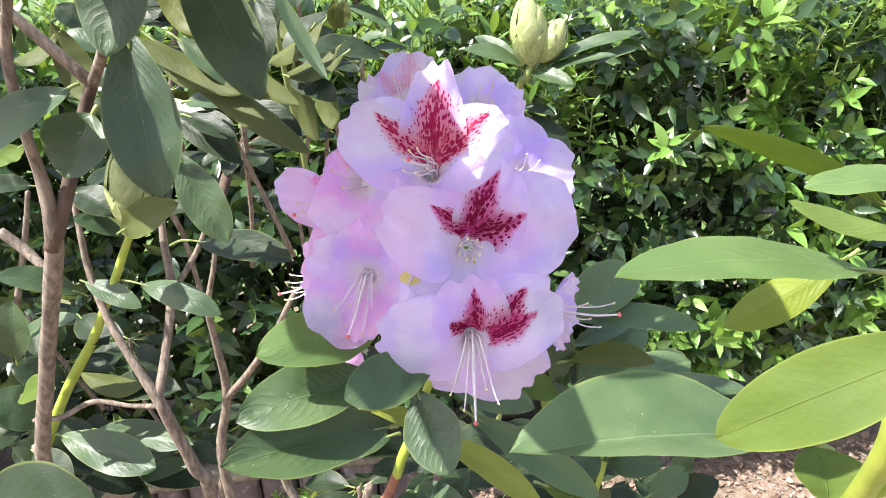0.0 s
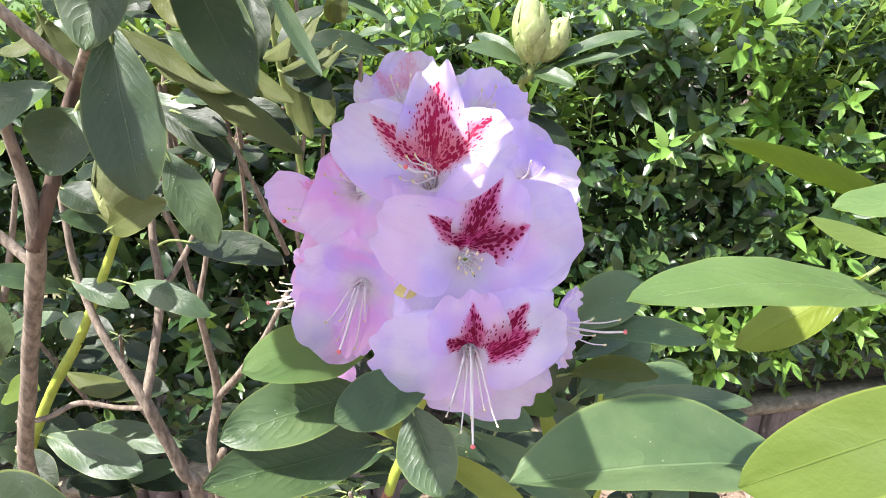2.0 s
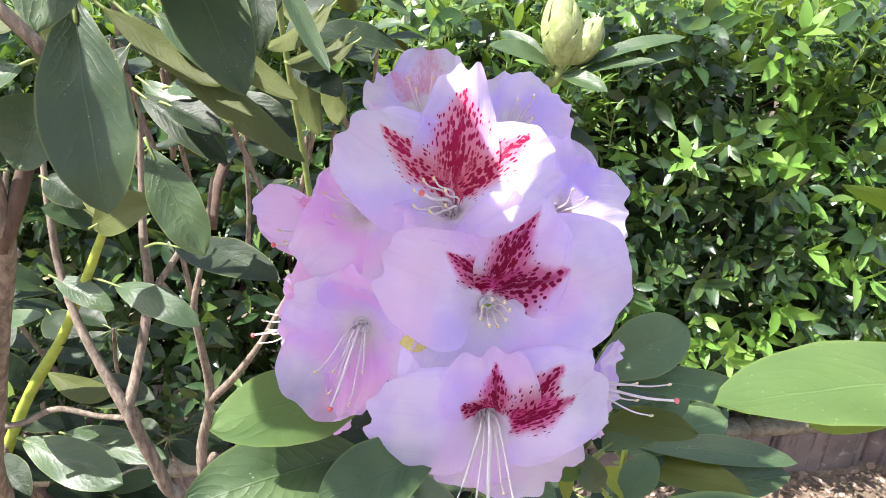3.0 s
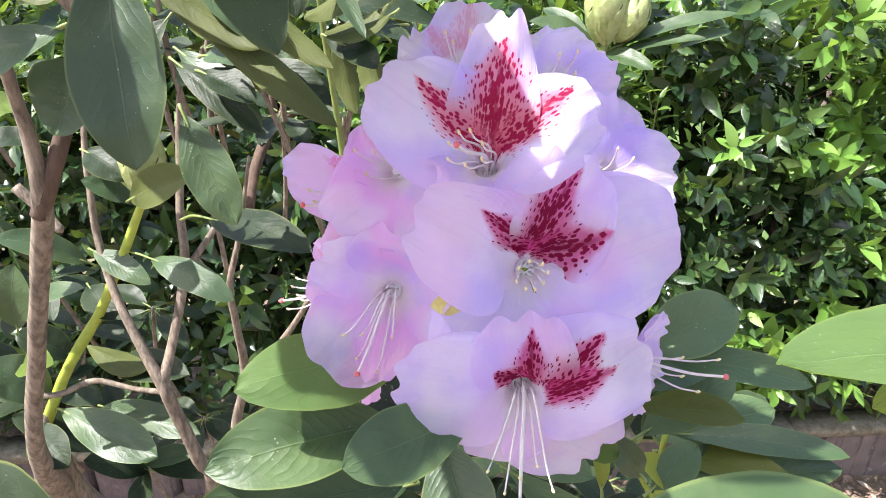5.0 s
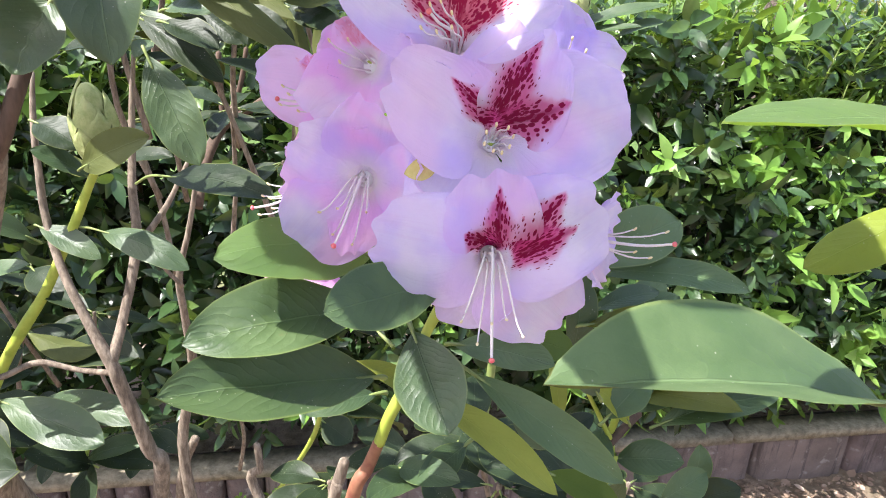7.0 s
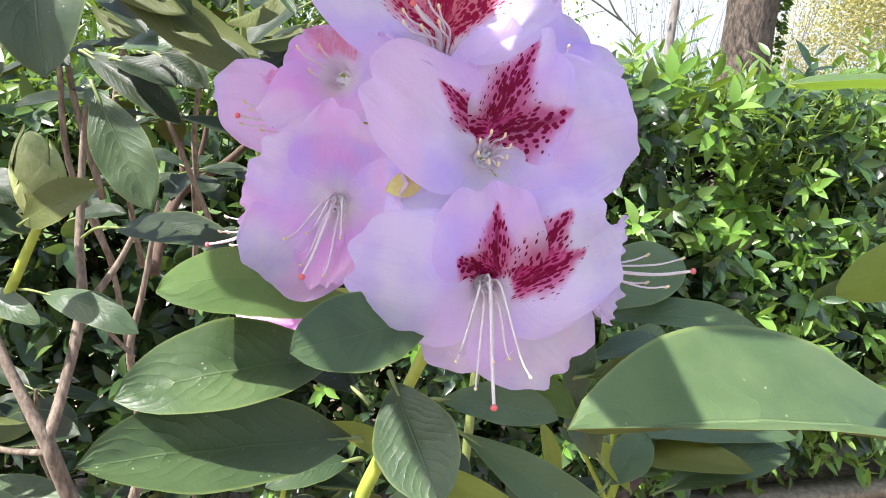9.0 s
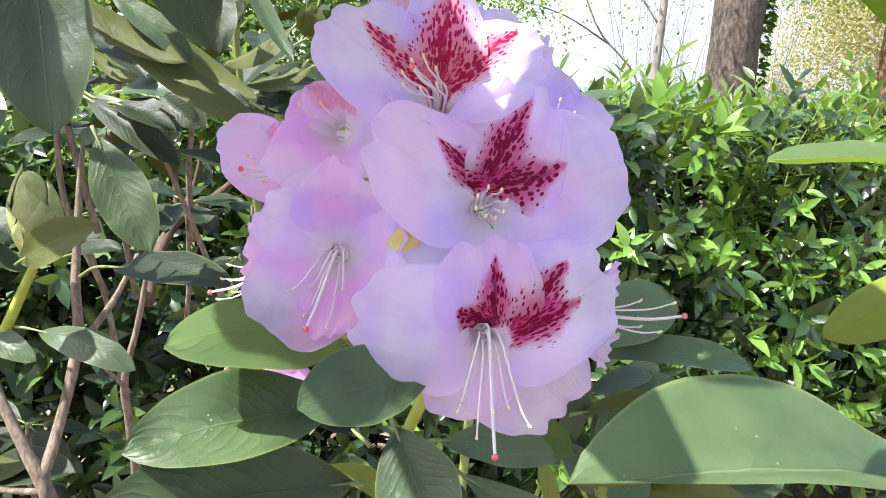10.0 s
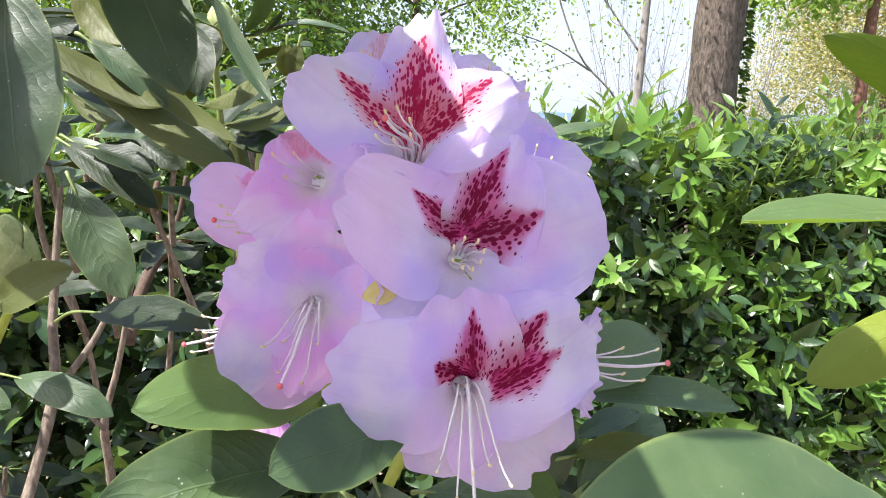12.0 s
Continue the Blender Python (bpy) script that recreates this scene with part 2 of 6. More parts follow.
PETAL = {k: petal_material("petal_" + k, k) for k in ("backlit", "crimson", "split", "faint", "plain")}
PETAL_ROSY = {k: petal_material("rosy_petal_" + k, k, 1.0) for k in ("faint", "plain")}
LEAF_TOP = leaf_material("leaf_top", (0.033, 0.066, 0.027), (0.083, 0.133, 0.050), (0.180, 0.290, 0.042), 0.28, 0.44, True, 0.62, 0.5)
LEAF_QUILTED = leaf_material("leaf_quilted", (0.030, 0.062, 0.024), (0.090, 0.142, 0.052), (0.180, 0.290, 0.042), 0.28, 0.46, True, 0.55, 0.95)
# Lighter copy of leaf_top, with sunlight on some leaves put into the colour.
LEAF_NEAR = leaf_material("leaf_near", (0.068, 0.120, 0.048), (0.132, 0.195, 0.082), (0.220, 0.336, 0.050), 0.28, 0.50, True, 0.5, 0.6)
LEAF_OLIVE = leaf_material("leaf_olive", (0.112, 0.130, 0.018), (0.155, 0.173, 0.030), (0.224, 0.245, 0.016), 0.45, 0.5, True, 0.4, 0.45)
LEAF_UNDER = leaf_material("leaf_underside", (0.090, 0.109, 0.029), (0.136, 0.155, 0.047), (0.205, 0.255, 0.030), 0.40, 0.6, False, 0.3, 0.4)
LEAF_THIN_UNDER = leaf_material("thin_leaf_underside", (0.145, 0.205, 0.060), (0.200, 0.263, 0.085), (0.528, 0.630, 0.221), 0.64, 0.6, False, 0.3)
LEAF_THIN = leaf_material("thin_leaf", (0.098, 0.168, 0.058), (0.142, 0.222, 0.080), (0.43, 0.58, 0.16), 0.48, 0.44, True, 0.5, 0.5)
LEAF_YOUNG = leaf_material("leaf_young", (0.085, 0.130, 0.022), (0.122, 0.174, 0.033), (0.222, 0.311, 0.026), 0.36, 0.6, False, 0.2, 0.12)
# Yellow-green raised to carry the sunshine on one leaf at the right.
LEAF_SUN = leaf_material("leaf_yellow_green", (0.165, 0.215, 0.018), (0.225, 0.280, 0.032), (0.32, 0.40, 0.025), 0.45, 0.5, True, 0.4, 0.4)
# Pale yellow stands in for sunshine on these young leaves.
LEAF_SUNLIT = leaf_material("leaf_sunlit", (0.30, 0.335, 0.055), (0.44, 0.46, 0.09), (0.50, 0.56, 0.06), 0.42, 0.55, False, 0.3, 0.3)
# Near-black copy of leaf_top: shade inside the bush is put into the colour.
LEAF_DARK_SHADE = leaf_material("leaf_dark_shade", (0.014, 0.025, 0.010), (0.030, 0.048, 0.020), (0.055, 0.098, 0.012), 0.22, 0.46, True, 0.28, 0.35)
HEDGE = hedge_leaf_material("hedge_leaf", (0.010, 0.023, 0.012), (0.036, 0.074, 0.026), (0.105, 0.170, 0.045), 0.16, 0.27)
HEDGE_YOUNG = hedge_leaf_material("hedge_young_leaf", (0.140, 0.290, 0.048), (0.210, 0.390, 0.075), (0.300, 0.470, 0.115), 0.45, 0.40)
HEDGE_PIECE = hedge_leaf_material("hedge_leaf_piece", (0.010, 0.023, 0.012), (0.036, 0.074, 0.026), (0.105, 0.170, 0.045), 0.16, 0.27, True)
HEDGE_YOUNG_PIECE = hedge_leaf_material("hedge_young_leaf_piece", (0.140, 0.290, 0.048), (0.210, 0.390, 0.075), (0.300, 0.470, 0.115), 0.45, 0.40, True)
# Near-black green paints the shade between the hedge's leaves.
HEDGE_DEEP_SHADE = hedge_leaf_material("hedge_deep_shade_leaf", (0.003, 0.006, 0.003), (0.008, 0.013, 0.006), (0.02, 0.03, 0.01), 0.05, 0.6, spec=0.12)
HEDGE_TOP = hedge_leaf_material("hedge_top_leaf", (0.070, 0.136, 0.027), (0.125, 0.222, 0.045), (0.234, 0.343, 0.066), 0.38, 0.38)
BARK = bark_material("rhododendron_bark", (0.105, 0.078, 0.056), (0.290, 0.230, 0.175), 210.0, 0.22, 0.0018)
BARK_DARK = bark_material("twig_bark", (0.056, 0.036, 0.024), (0.128, 0.080, 0.056), 120.0, 0.2, 0.001)
TREE_BARK = bark_material("tree_bark", (0.060, 0.045, 0.036), (0.19, 0.145, 0.118), 48.0, 0.30, 0.03, 0.95)
GREY_TWIG = bark_material("grey_twig", (0.16, 0.14, 0.125), (0.30, 0.265, 0.24), 60.0, 0.2, 0.003)
GREEN_STEM = plain_material("green_stem", (0.30, 0.38, 0.05), (0.42, 0.48, 0.08), 90.0, 0.5, 0.0006, 0.1)
PETIOLE = plain_material("petiole", (0.15, 0.20, 0.055), (0.22, 0.27, 0.08), 90.0, 0.5, 0.0005)
RED_BARK = bark_material("red_bark", (0.11, 0.045, 0.032), (0.22, 0.10, 0.07), 30.0, 0.3, 0.01)
RED_STEM = plain_material("red_stem", (0.17, 0.050, 0.032), (0.28, 0.13, 0.07), 90.0, 0.6, 0.0008)


def bud_material():
    n = Nodes("bud_scale")
    vec = n.coords("Object")
    col = n.mix(n.ramp(n.noise(vec, 120.0, 5.0, 0.65), 0.32, 0.68), (0.26, 0.33, 0.10), (0.45, 0.48, 0.21))
    col = n.mix(n.math("MULTIPLY", n.per_object(), 0.5), col, (0.36, 0.40, 0.17))
    col = n.mix(n.ramp(n.noise(vec, 260.0, 4.0, 0.7), 0.60, 0.76, 0, 0.45), col, (0.30, 0.20, 0.13))
    n.base(col, 0.62)
    nor = n.bump(n.noise(n.coords("Object", (1, 1, 0.3)), 420.0, 5.0, 0.7), 0.7, 0.0012)
    return n.glow_through(col, 0.15, nor).mat


BUD = bud_material()
FILAMENT = plain_material("filament", (0.80, 0.72, 0.72), (0.86, 0.80, 0.78), 300.0, 0.5, 0.0, 0.2)
ANTHER = plain_material("anther", (0.78, 0.62, 0.30), (0.84, 0.72, 0.46), 900.0, 0.7)
THROAT = plain_material("corolla_tube", (0.86, 0.82, 0.84), (0.88, 0.86, 0.86), 120.0, 0.5, 0.0, 0.25)
SEPAL = plain_material("sepal", (0.56, 0.46, 0.13), (0.66, 0.56, 0.22), 400.0, 0.6, 0.0, 0.2)
STIGMA = plain_material("stigma", (0.66, 0.09, 0.11), (0.74, 0.20, 0.20), 500.0, 0.4)
WOOD = bark_material("cap_board_wood", (0.130, 0.108, 0.070), (0.290, 0.245, 0.170), 42.0, 1.0, 0.002, 0.85)


# ---- building helpers ----
def mesh_from(name, verts, faces, mats, slots=None, uvs=None, smooth=True, plan=None):
    me = bpy.data.meshes.new(name)
    me.from_pydata([tuple(v) for v in verts], [], faces)
    for m in mats:
        me.materials.append(m)
    if slots is not None:
        me.polygons.foreach_set("material_index", np.asarray(slots, dtype=np.int32))
    if uvs is not None:
        layer = me.uv_layers.new(name="uv")
        loops = np.zeros(len(me.loops), dtype=np.int32)
        me.loops.foreach_get("vertex_index", loops)
        layer.data.foreach_set("uv", np.asarray(uvs, dtype=np.float32)[loops].ravel())
        if plan is not None:
            me.uv_layers.new(name="plan").data.foreach_set("uv", np.asarray(plan, dtype=np.float32)[loops].ravel())
    me.polygons.foreach_set("use_smooth", np.full(len(me.polygons), smooth))
    me.update()
    return me


def thing(name, place, label, category, kind=""):
    ob = new(name)
    ob.location = place
    ob.empty_display_size = 0.05
    return tagged(ob, label, category, kind=kind)


def hang(ob, parent, label="", kind=""):
    """Makes ob, whose mesh is in world places, a part of parent."""
    ob.parent = parent
    if parent.parent is None:
        ob.matrix_parent_inverse = Matrix.Translation(-parent.location)
    return tagged(ob, label, kind=kind)


def part(name, bm, material, parent, label=""):
    me = bpy.data.meshes.new(name)
    bm.to_mesh(me)
    bm.free()
    for m in (material if isinstance(material, (list, tuple)) else [material]):
        me.materials.append(m)
    for p in me.polygons:
        p.use_smooth = True
    return hang(new(name, me), parent, label)


def smooth_path(pts, steps=6):
    """Points along a soft curve through pts (the last number of each is a radius)."""
    p = [np.array(q, dtype=float) for q in pts]
    p = [2 * p[0] - p[1]] + p + [2 * p[-1] - p[-2]]
    out = []
    for i in range(1, len(p) - 2):
        for k in range(steps):
            s = k / steps
            out.append(0.5 * (2 * p[i] + (p[i + 1] - p[i - 1]) * s + (2 * p[i - 1] - 5 * p[i] + 4 * p[i + 1] - p[i + 2]) * s * s
                              + (3 * p[i] - p[i - 1] - 3 * p[i + 1] + p[i + 2]) * s ** 3))
    out.append(p[-2])
    return out


def tube(bm, pts, sides=8, knobs=0.0, steps=6, cap=True):
    """Tapered limb along pts = (x, y, z, radius)."""
    path = smooth_path(pts, steps)
    rings = []
    side = Vector((0.31, 0.87, 0.38))
    for i, q in enumerate(path):
        a, b = path[max(i - 1, 0)], path[min(i + 1, len(path) - 1)]
        way = Vector((b - a)[:3]).normalized()
        e1 = (side - way * side.dot(way)).normalized()
        e2 = way.cross(e1)
        c, ring = Vector(q[:3]), []
        for k in range(sides):
            ang = 2 * math.pi * k / sides
            r = max(q[3], 1e-5)
            if knobs:
                r *= 1 + knobs * noise.noise(Vector(q[:3]) * 26 + Vector((k * 1.7, 0, 0)))
            ring.append(bm.verts.new(c + e1 * (r * math.cos(ang)) + e2 * (r * math.sin(ang))))
        rings.append(ring)
    for r0, r1 in zip(rings, rings[1:]):
        for k in range(sides):
            bm.faces.new((r0[k], r0[(k + 1) % sides], r1[(k + 1) % sides], r1[k]))
    if cap:
        bm.faces.new(rings[0][::-1])
        end = bm.verts.new(Vector(path[-1][:3]) + Vector((path[-1] - path[-2])[:3]).normalized() * path[-1][3] * 0.9)
        for k in range(sides):
            bm.faces.new((rings[-1][k], rings[-1][(k + 1) % sides], end))
    return bm


def blob(bm, centre, radii, way=(0, 0, 1), seg=8, rings=6, point=0.0):
    """Rounded bead, drawn out to a point by point."""
    turn = Vector(way).normalized().to_track_quat("Z", "Y").to_matrix()
    rows = []
    for i in range(rings + 1):
        a = math.pi * i / rings
        row = []
        for k in range(seg):
            b = 2 * math.pi * k / seg
            s = math.sin(a) * (1 - point * (1 + math.cos(a)) / 2)
            row.append(bm.verts.new(Vector(centre) + turn @ Vector((radii[0] * s * math.cos(b), radii[1] * s * math.sin(b), radii[2] * math.cos(a)))))
        rows.append(row)
    for r0, r1 in zip(rows, rows[1:]):
        for k in range(seg):
            bm.faces.new((r0[k], r1[k], r1[(k + 1) % seg], r0[(k + 1) % seg]))
    bmesh.ops.remove_doubles(bm, verts=bm.verts, dist=1e-6)
    return bm


# ---- rhododendron leaves ----
LEAF_N, LEAF_M = 22, 4   # steps along, steps across half


def leaf(parent, base, tip, width, face, sag=0.08, fold=0.25, curl=0.0, top=None, under=None, petiole=0.006, blunt=0.55, wavy=0.02, seed=0, label="", droop=0.0):
    """Oblong leathery leaf from base to tip. face: where its upper side looks. sag: bow along it; fold: how deep its halves
    stand in a V (minus: halves hang down); curl: twist in degrees; blunt: where it is widest."""
    base, tip = Vector(base), Vector(tip)
    along = tip - base
    size = along.length
    ax = along / size
    up = Vector(face)
    up = (up - ax * up.dot(ax)).normalized()
    across = ax.cross(up)
    rnd = random.Random(seed + 11)
    ph = rnd.uniform(0, 6)
    verts, uvs, faces, slots = [], [], [], []
    cols = 2 * LEAF_M + 1
    half = width / 2
    for layer in (0, 1):
        for i in range(LEAF_N + 1):
            s = i / LEAF_N
            if s < blunt:
                w = math.sin(0.5 * math.pi * (s / blunt)) ** 0.85
            else:
                w = max(0.0, 1 - ((s - blunt) / (1 - blunt)) ** 2.0) ** 0.68
            w = max(w * (1 + 0.045 * noise.noise(Vector((s * 5, seed * 3.1, 2)))), 0.015)
            lift = size * (sag * 4 * s * (1 - s) - droop * s * s)
            tw = radians(curl) * (s - 0.5)
            for j in range(-LEAF_M, LEAF_M + 1):
                q = j / LEAF_M
                x = q * w * half
                z = abs(x) * fold + wavy * width * math.sin(7 * s + ph + (2 if q > 0 else 0)) * q * q + 0.045 * width * noise.noise(Vector((s * 6, q * 1.3, seed * 1.7))) + 0.012 * width * noise.noise(Vector((s * 16, q * 3.5, seed * 0.7)))
                if layer == 0:
                    z -= 0.006 * width * math.exp(-(q / 0.12) ** 2)
                c, sn = math.cos(tw), math.sin(tw)
                p = base + ax * (s * size) + across * (x * c - z * sn) + up * (lift + x * sn + z * c)
                if layer:
                    p -= up * (0.0008 if abs(j) < LEAF_M and 0 < i < LEAF_N else 0.0)
                    if abs(j) <= 0:
                        p -= up * 0.0009 * (1 - s)
                verts.append(p)
                uvs.append((0.5 + 0.5 * q, s))
    off = (LEAF_N + 1) * cols
    for i in range(LEAF_N):
        for j in range(cols - 1):
            a = i * cols + j
            faces.append((a, a + cols, a + cols + 1, a + 1)), slots.append(0)
            a += off
            faces.append((a, a + 1, a + cols + 1, a + cols)), slots.append(1)
    ob = hang(new("leaf", mesh_from("leaf", verts, faces, [top or LEAF_TOP, under or LEAF_UNDER], slots, uvs)), parent, label)
    if petiole:
        bm = bmesh.new()
        r = max(0.0011, width * 0.035)
        p0 = base - ax * petiole + up * (-0.25 * petiole)
        tube(bm, [(*p0, r * 1.15), (*(base - ax * petiole * 0.4), r), (*(base + ax * size * 0.12 - up * 0.0004 + up * size * sag * 0.42), r * 0.7)], 6, 0.0, 4)
        part("petiole", bm, PETIOLE, ob)
    return ob


def whorl(parent, centre, count, size, seed):
    """Ring of leaves round the tip of a twig of the bush."""
    rnd = random.Random(seed)
    c = Vector(centre)
    low = c + Vector((rnd.uniform(-0.06, 0.06), rnd.uniform(0.02, 0.10), -0.24))
    part("twig", tube(bmesh.new(), [(*low, 0.0042), (*((low + c) / 2 + Vector((rnd.uniform(-0.02, 0.02), 0, 0))), 0.0036), (*c, 0.003)], 6, 0.1, 4), BARK, parent)
    a0 = rnd.uniform(0, 6.28)
    for k in range(count):
        a = a0 + 2 * math.pi * k / count + rnd.uniform(-0.25, 0.25)
        d = Vector((math.cos(a), math.sin(a), rnd.uniform(-0.55, 0.25))).normalized()
        ln = size * rnd.uniform(0.8, 1.2)
        tip = c + d * ln
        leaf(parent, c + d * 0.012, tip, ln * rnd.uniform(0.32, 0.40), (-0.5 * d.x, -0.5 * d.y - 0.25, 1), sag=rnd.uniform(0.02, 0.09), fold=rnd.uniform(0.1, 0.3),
             top=LEAF_DARK_SHADE, seed=seed * 10 + k, curl=rnd.uniform(-20, 20))


# ---- flowers ----
def petal(parent, m, angle, material, length=0.036, wide=0.0265, flare=88.0, tube_len=0.010, mouth=0.0065, ruffle=1.0, seed=0, front=0.0):
    """One lobe of a funnel flower whose axis is the z of m; angle: degrees round the axis."""
    rnd = random.Random(seed * 7 + 3)
    p1, p2, p3 = (rnd.uniform(0, 6.28) for _ in range(3))
    notch = rnd.uniform(-0.25, 0.25)
    shift = Vector((rnd.uniform(0, 50), rnd.uniform(0, 50), 0))
    nt, nl, nu = 6, 18, 26
    th = radians(angle)
    er, et = Vector((math.cos(th), math.sin(th), 0)), Vector((-math.sin(th), math.cos(th), 0))
    # Profile of the lobe: radius, height, slope.
    table, r, z = [], mouth, 0.0
    for i in range(41):
        s = i / 40
        psi = 1.1 + (radians(flare) - 1.1) * min(1.0, s * 1.5) ** 0.8
        table.append((r, z, psi))
        r += length / 40 * math.sin(psi)
        z += length / 40 * math.cos(psi)
    verts, uvs, faces, plan = [], [], [], []
    for i in range(nt + nl + 1):
        for j in range(nu + 1):
            u = 2 * j / nu - 1
            if i < nt:
                q = i / nt
                s, v = 0.0, 0.5 * q
                r = 0.0032 + (mouth - 0.0032) * q ** 1.6
                z, psi, w = -tube_len * (1 - q), 1.1 * q, r * 0.92
            else:
                q = (i - nt) / nl
                s = q * (1 - 0.36 * abs(u) ** 2.8 + 0.05 * math.sin(3 * u + p3) * u * u - 0.05 * math.exp(-((u - notch) / 0.16) ** 2) + 0.022 * math.sin(11 * u + p1) - 0.02)
                v = 0.5 + 0.5 * s
                r, z, psi = table[min(40, int(s * 40 + 0.5))]
                f = s * 40 - int(s * 40)
                lo, hi = table[int(s * 40)], table[min(40, int(s * 40) + 1)]
                r, z, psi = (x * (1 - f) + y * f for x, y in zip(lo, hi))
                k = min(1.0, q / 0.50)
                w = mouth * 0.92 + (wide - mouth * 0.92) * (k * k * (3 - 2 * k)) ** 0.8
                w *= 1 - 0.22 * max(0.0, q - 0.6) / 0.4
            x = u * w
            wrap, flat = x / r, min(1.0, s * 1.15)
            bowl = r * (1 - math.cos(wrap)) * (1 - 0.9 * flat)
            side = r * math.sin(wrap) * (1 - flat) + x * flat
            rim = max(s, abs(u) * s)
            wave = ruffle * s * (0.0016 * abs(u) ** 1.5 * math.sin(5.5 * u + p1 + 3 * s) + 0.0019 * s * math.sin(4.6 * u + p2) * (0.3 + abs(u))
                                 + 0.0015 * rim ** 3 * math.sin(12 * u + p3 + 4 * s) + 0.0007 * rim ** 4 * math.sin(16 * u + p2 + 5 * s)) + 0.0010 * u * s + front * s
            wave += 0.0036 * s * noise.noise(Vector((u * 1.6, s * 2.2, 0)) + shift) + 0.0009 * s * noise.noise(Vector((u * 5, s * 5, 9)) + shift)
            rr, zz = r - bowl - math.cos(psi) * wave, z + math.sin(psi) * wave
            verts.append(m @ (er * rr + et * side + Vector((0, 0, zz))))
            uvs.append((j / nu, v))
            out = er * ((mouth + s * length) if i >= nt else r) + et * side
            plan.append((out.x / 0.036, out.y / 0.036))
    cols = nu + 1
    for i in range(nt + nl):
        for j in range(nu):
            b = i * cols + j
            faces.append((b, b + 1, b + cols + 1, b + cols))
    return hang(new("petal", mesh_from("petal", verts, faces, [material], None, uvs, True, plan)), parent)


def flower(bush, core, place, way, lobes, size=1.0, blotch="crimson", rosy=False, style=(0.0, -0.5, 1.0), style_len=0.050, stamens=7, seed=0, tube_len=0.010, pistil=True, layer=0.0012, label=""):
    """A rhododendron flower. place: the middle of its mouth; way: where it looks. lobes: the turn round the axis from the flower's
    right, the length, the flare from the axis and the half width of each lobe, the last in front.
    layer: how far each lobe lies before the one behind it. style: the way of pistil and stamens in the flower's frame (x right, y up, z out)."""
    place, zc = Vector(place), Vector(way).normalized()
    xr = Vector((0, 0, 1)).cross(zc).normalized()
    yu = zc.cross(xr)
    m = Matrix((xr, yu, zc)).transposed().to_4x4()
    m = Matrix.Translation(place) @ m @ Matrix.Scale(size, 4)
    foot = m @ Vector((0, 0, -tube_len))
    bm = bmesh.new()
    core = Vector(core)
    mid = (core + foot) / 2 + Vector((0, 0, -0.004))
    tube(bm, [(*core, 0.0017), (*mid, 0.0015), (*(foot - zc * 0.004 * size), 0.0034 * size), (*(foot - zc * 0.002 * size), 0.0026 * size)], 7)
    head = part("flower", bm, GREEN_STEM, bush, label)
    for i, (turn, length, flare, wide) in enumerate(lobes):
        mat = (PETAL_ROSY if rosy else PETAL)[blotch if -15 < turn < 195 else "plain"]
        petal(head, m, turn, mat, length=length, flare=flare, seed=seed * 5 + i, tube_len=tube_len, front=layer * i - 0.002, wide=1.12 * wide)
    bm = bmesh.new()
    tube(bm, [(*(m @ Vector((0, 0, -tube_len * (1 - q)))), (0.0002 if q == 0.1 else (0.0036 + (0.0065 - 0.0036) * q ** 1.6) * 1.04 * size)) for q in (0.1, 0.16, 0.3, 0.45)], 16, 0, 2, False)
    part("corolla_tube", bm, THROAT, head)
    rnd = random.Random(seed + 50)
    sd = Vector(style).normalized()
    start = Vector((0, 0, -tube_len * 0.85))
    for k in range(stamens):
        a = 2 * math.pi * (k + 0.3) / stamens
        spread = Vector((math.cos(a), math.sin(a), 0)) * rnd.uniform(0.10, 0.30)
        d = (sd + spread).normalized()
        ln = style_len * rnd.uniform(0.52, 0.86)
        e0 = start + Vector((math.cos(a), math.sin(a), 0)) * 0.002
        e1 = Vector((0, 0, 0.004)) + Vector((math.cos(a), math.sin(a), 0)) * 0.0035
        e2 = e1 + d * ln * 0.7
        e3 = e1 + d * ln + Vector((0, 0.10 * ln, 0.05 * ln))
        pts = [m @ e for e in (e0, e1, e2, e3)]
        bm = bmesh.new()
        tube(bm, [(*p, q) for p, q in zip(pts, (0.00046, 0.00042, 0.00036, 0.00027))], 5, 0, 4)
        fil = part("stamen", bm, FILAMENT, head)
        nf = len(fil.data.polygons)
        bm = bmesh.new()
        bm.from_mesh(fil.data)
        blob(bm, pts[3], (0.00055, 0.00055, 0.0011), pts[3] - pts[2] + Vector((0, 0.0, 0.004)), 6, 5)
        bm.faces.ensure_lookup_table()
        for f in list(bm.faces)[nf:]:
            f.material_index, f.smooth = 1, True
        bm.to_mesh(fil.data)
        bm.free()
        fil.data.materials.append(ANTHER)
    if not pistil:
        return head
    e = [start, Vector((0, 0, 0.004)), Vector((0, 0, 0.004)) + sd * style_len * 0.6, Vector((0, 0, 0.004)) + sd * style_len + Vector((0, 0.08 * style_len, 0))]
    pts = [m @ q for q in e]
    bm = bmesh.new()
    tube(bm, [(*p, q) for p, q in zip(pts, (0.0008, 0.0007, 0.0006, 0.0005))], 6, 0, 5)
    nf = len(bm.faces)
    blob(bm, pts[3], (0.0012, 0.0012, 0.0010), pts[3] - pts[2], 7, 5)
    bm.faces.ensure_lookup_table()
    for f in list(bm.faces)[nf:]:
        f.material_index = 1
    part("pistil", bm, [FILAMENT, STIGMA], head)
    return head


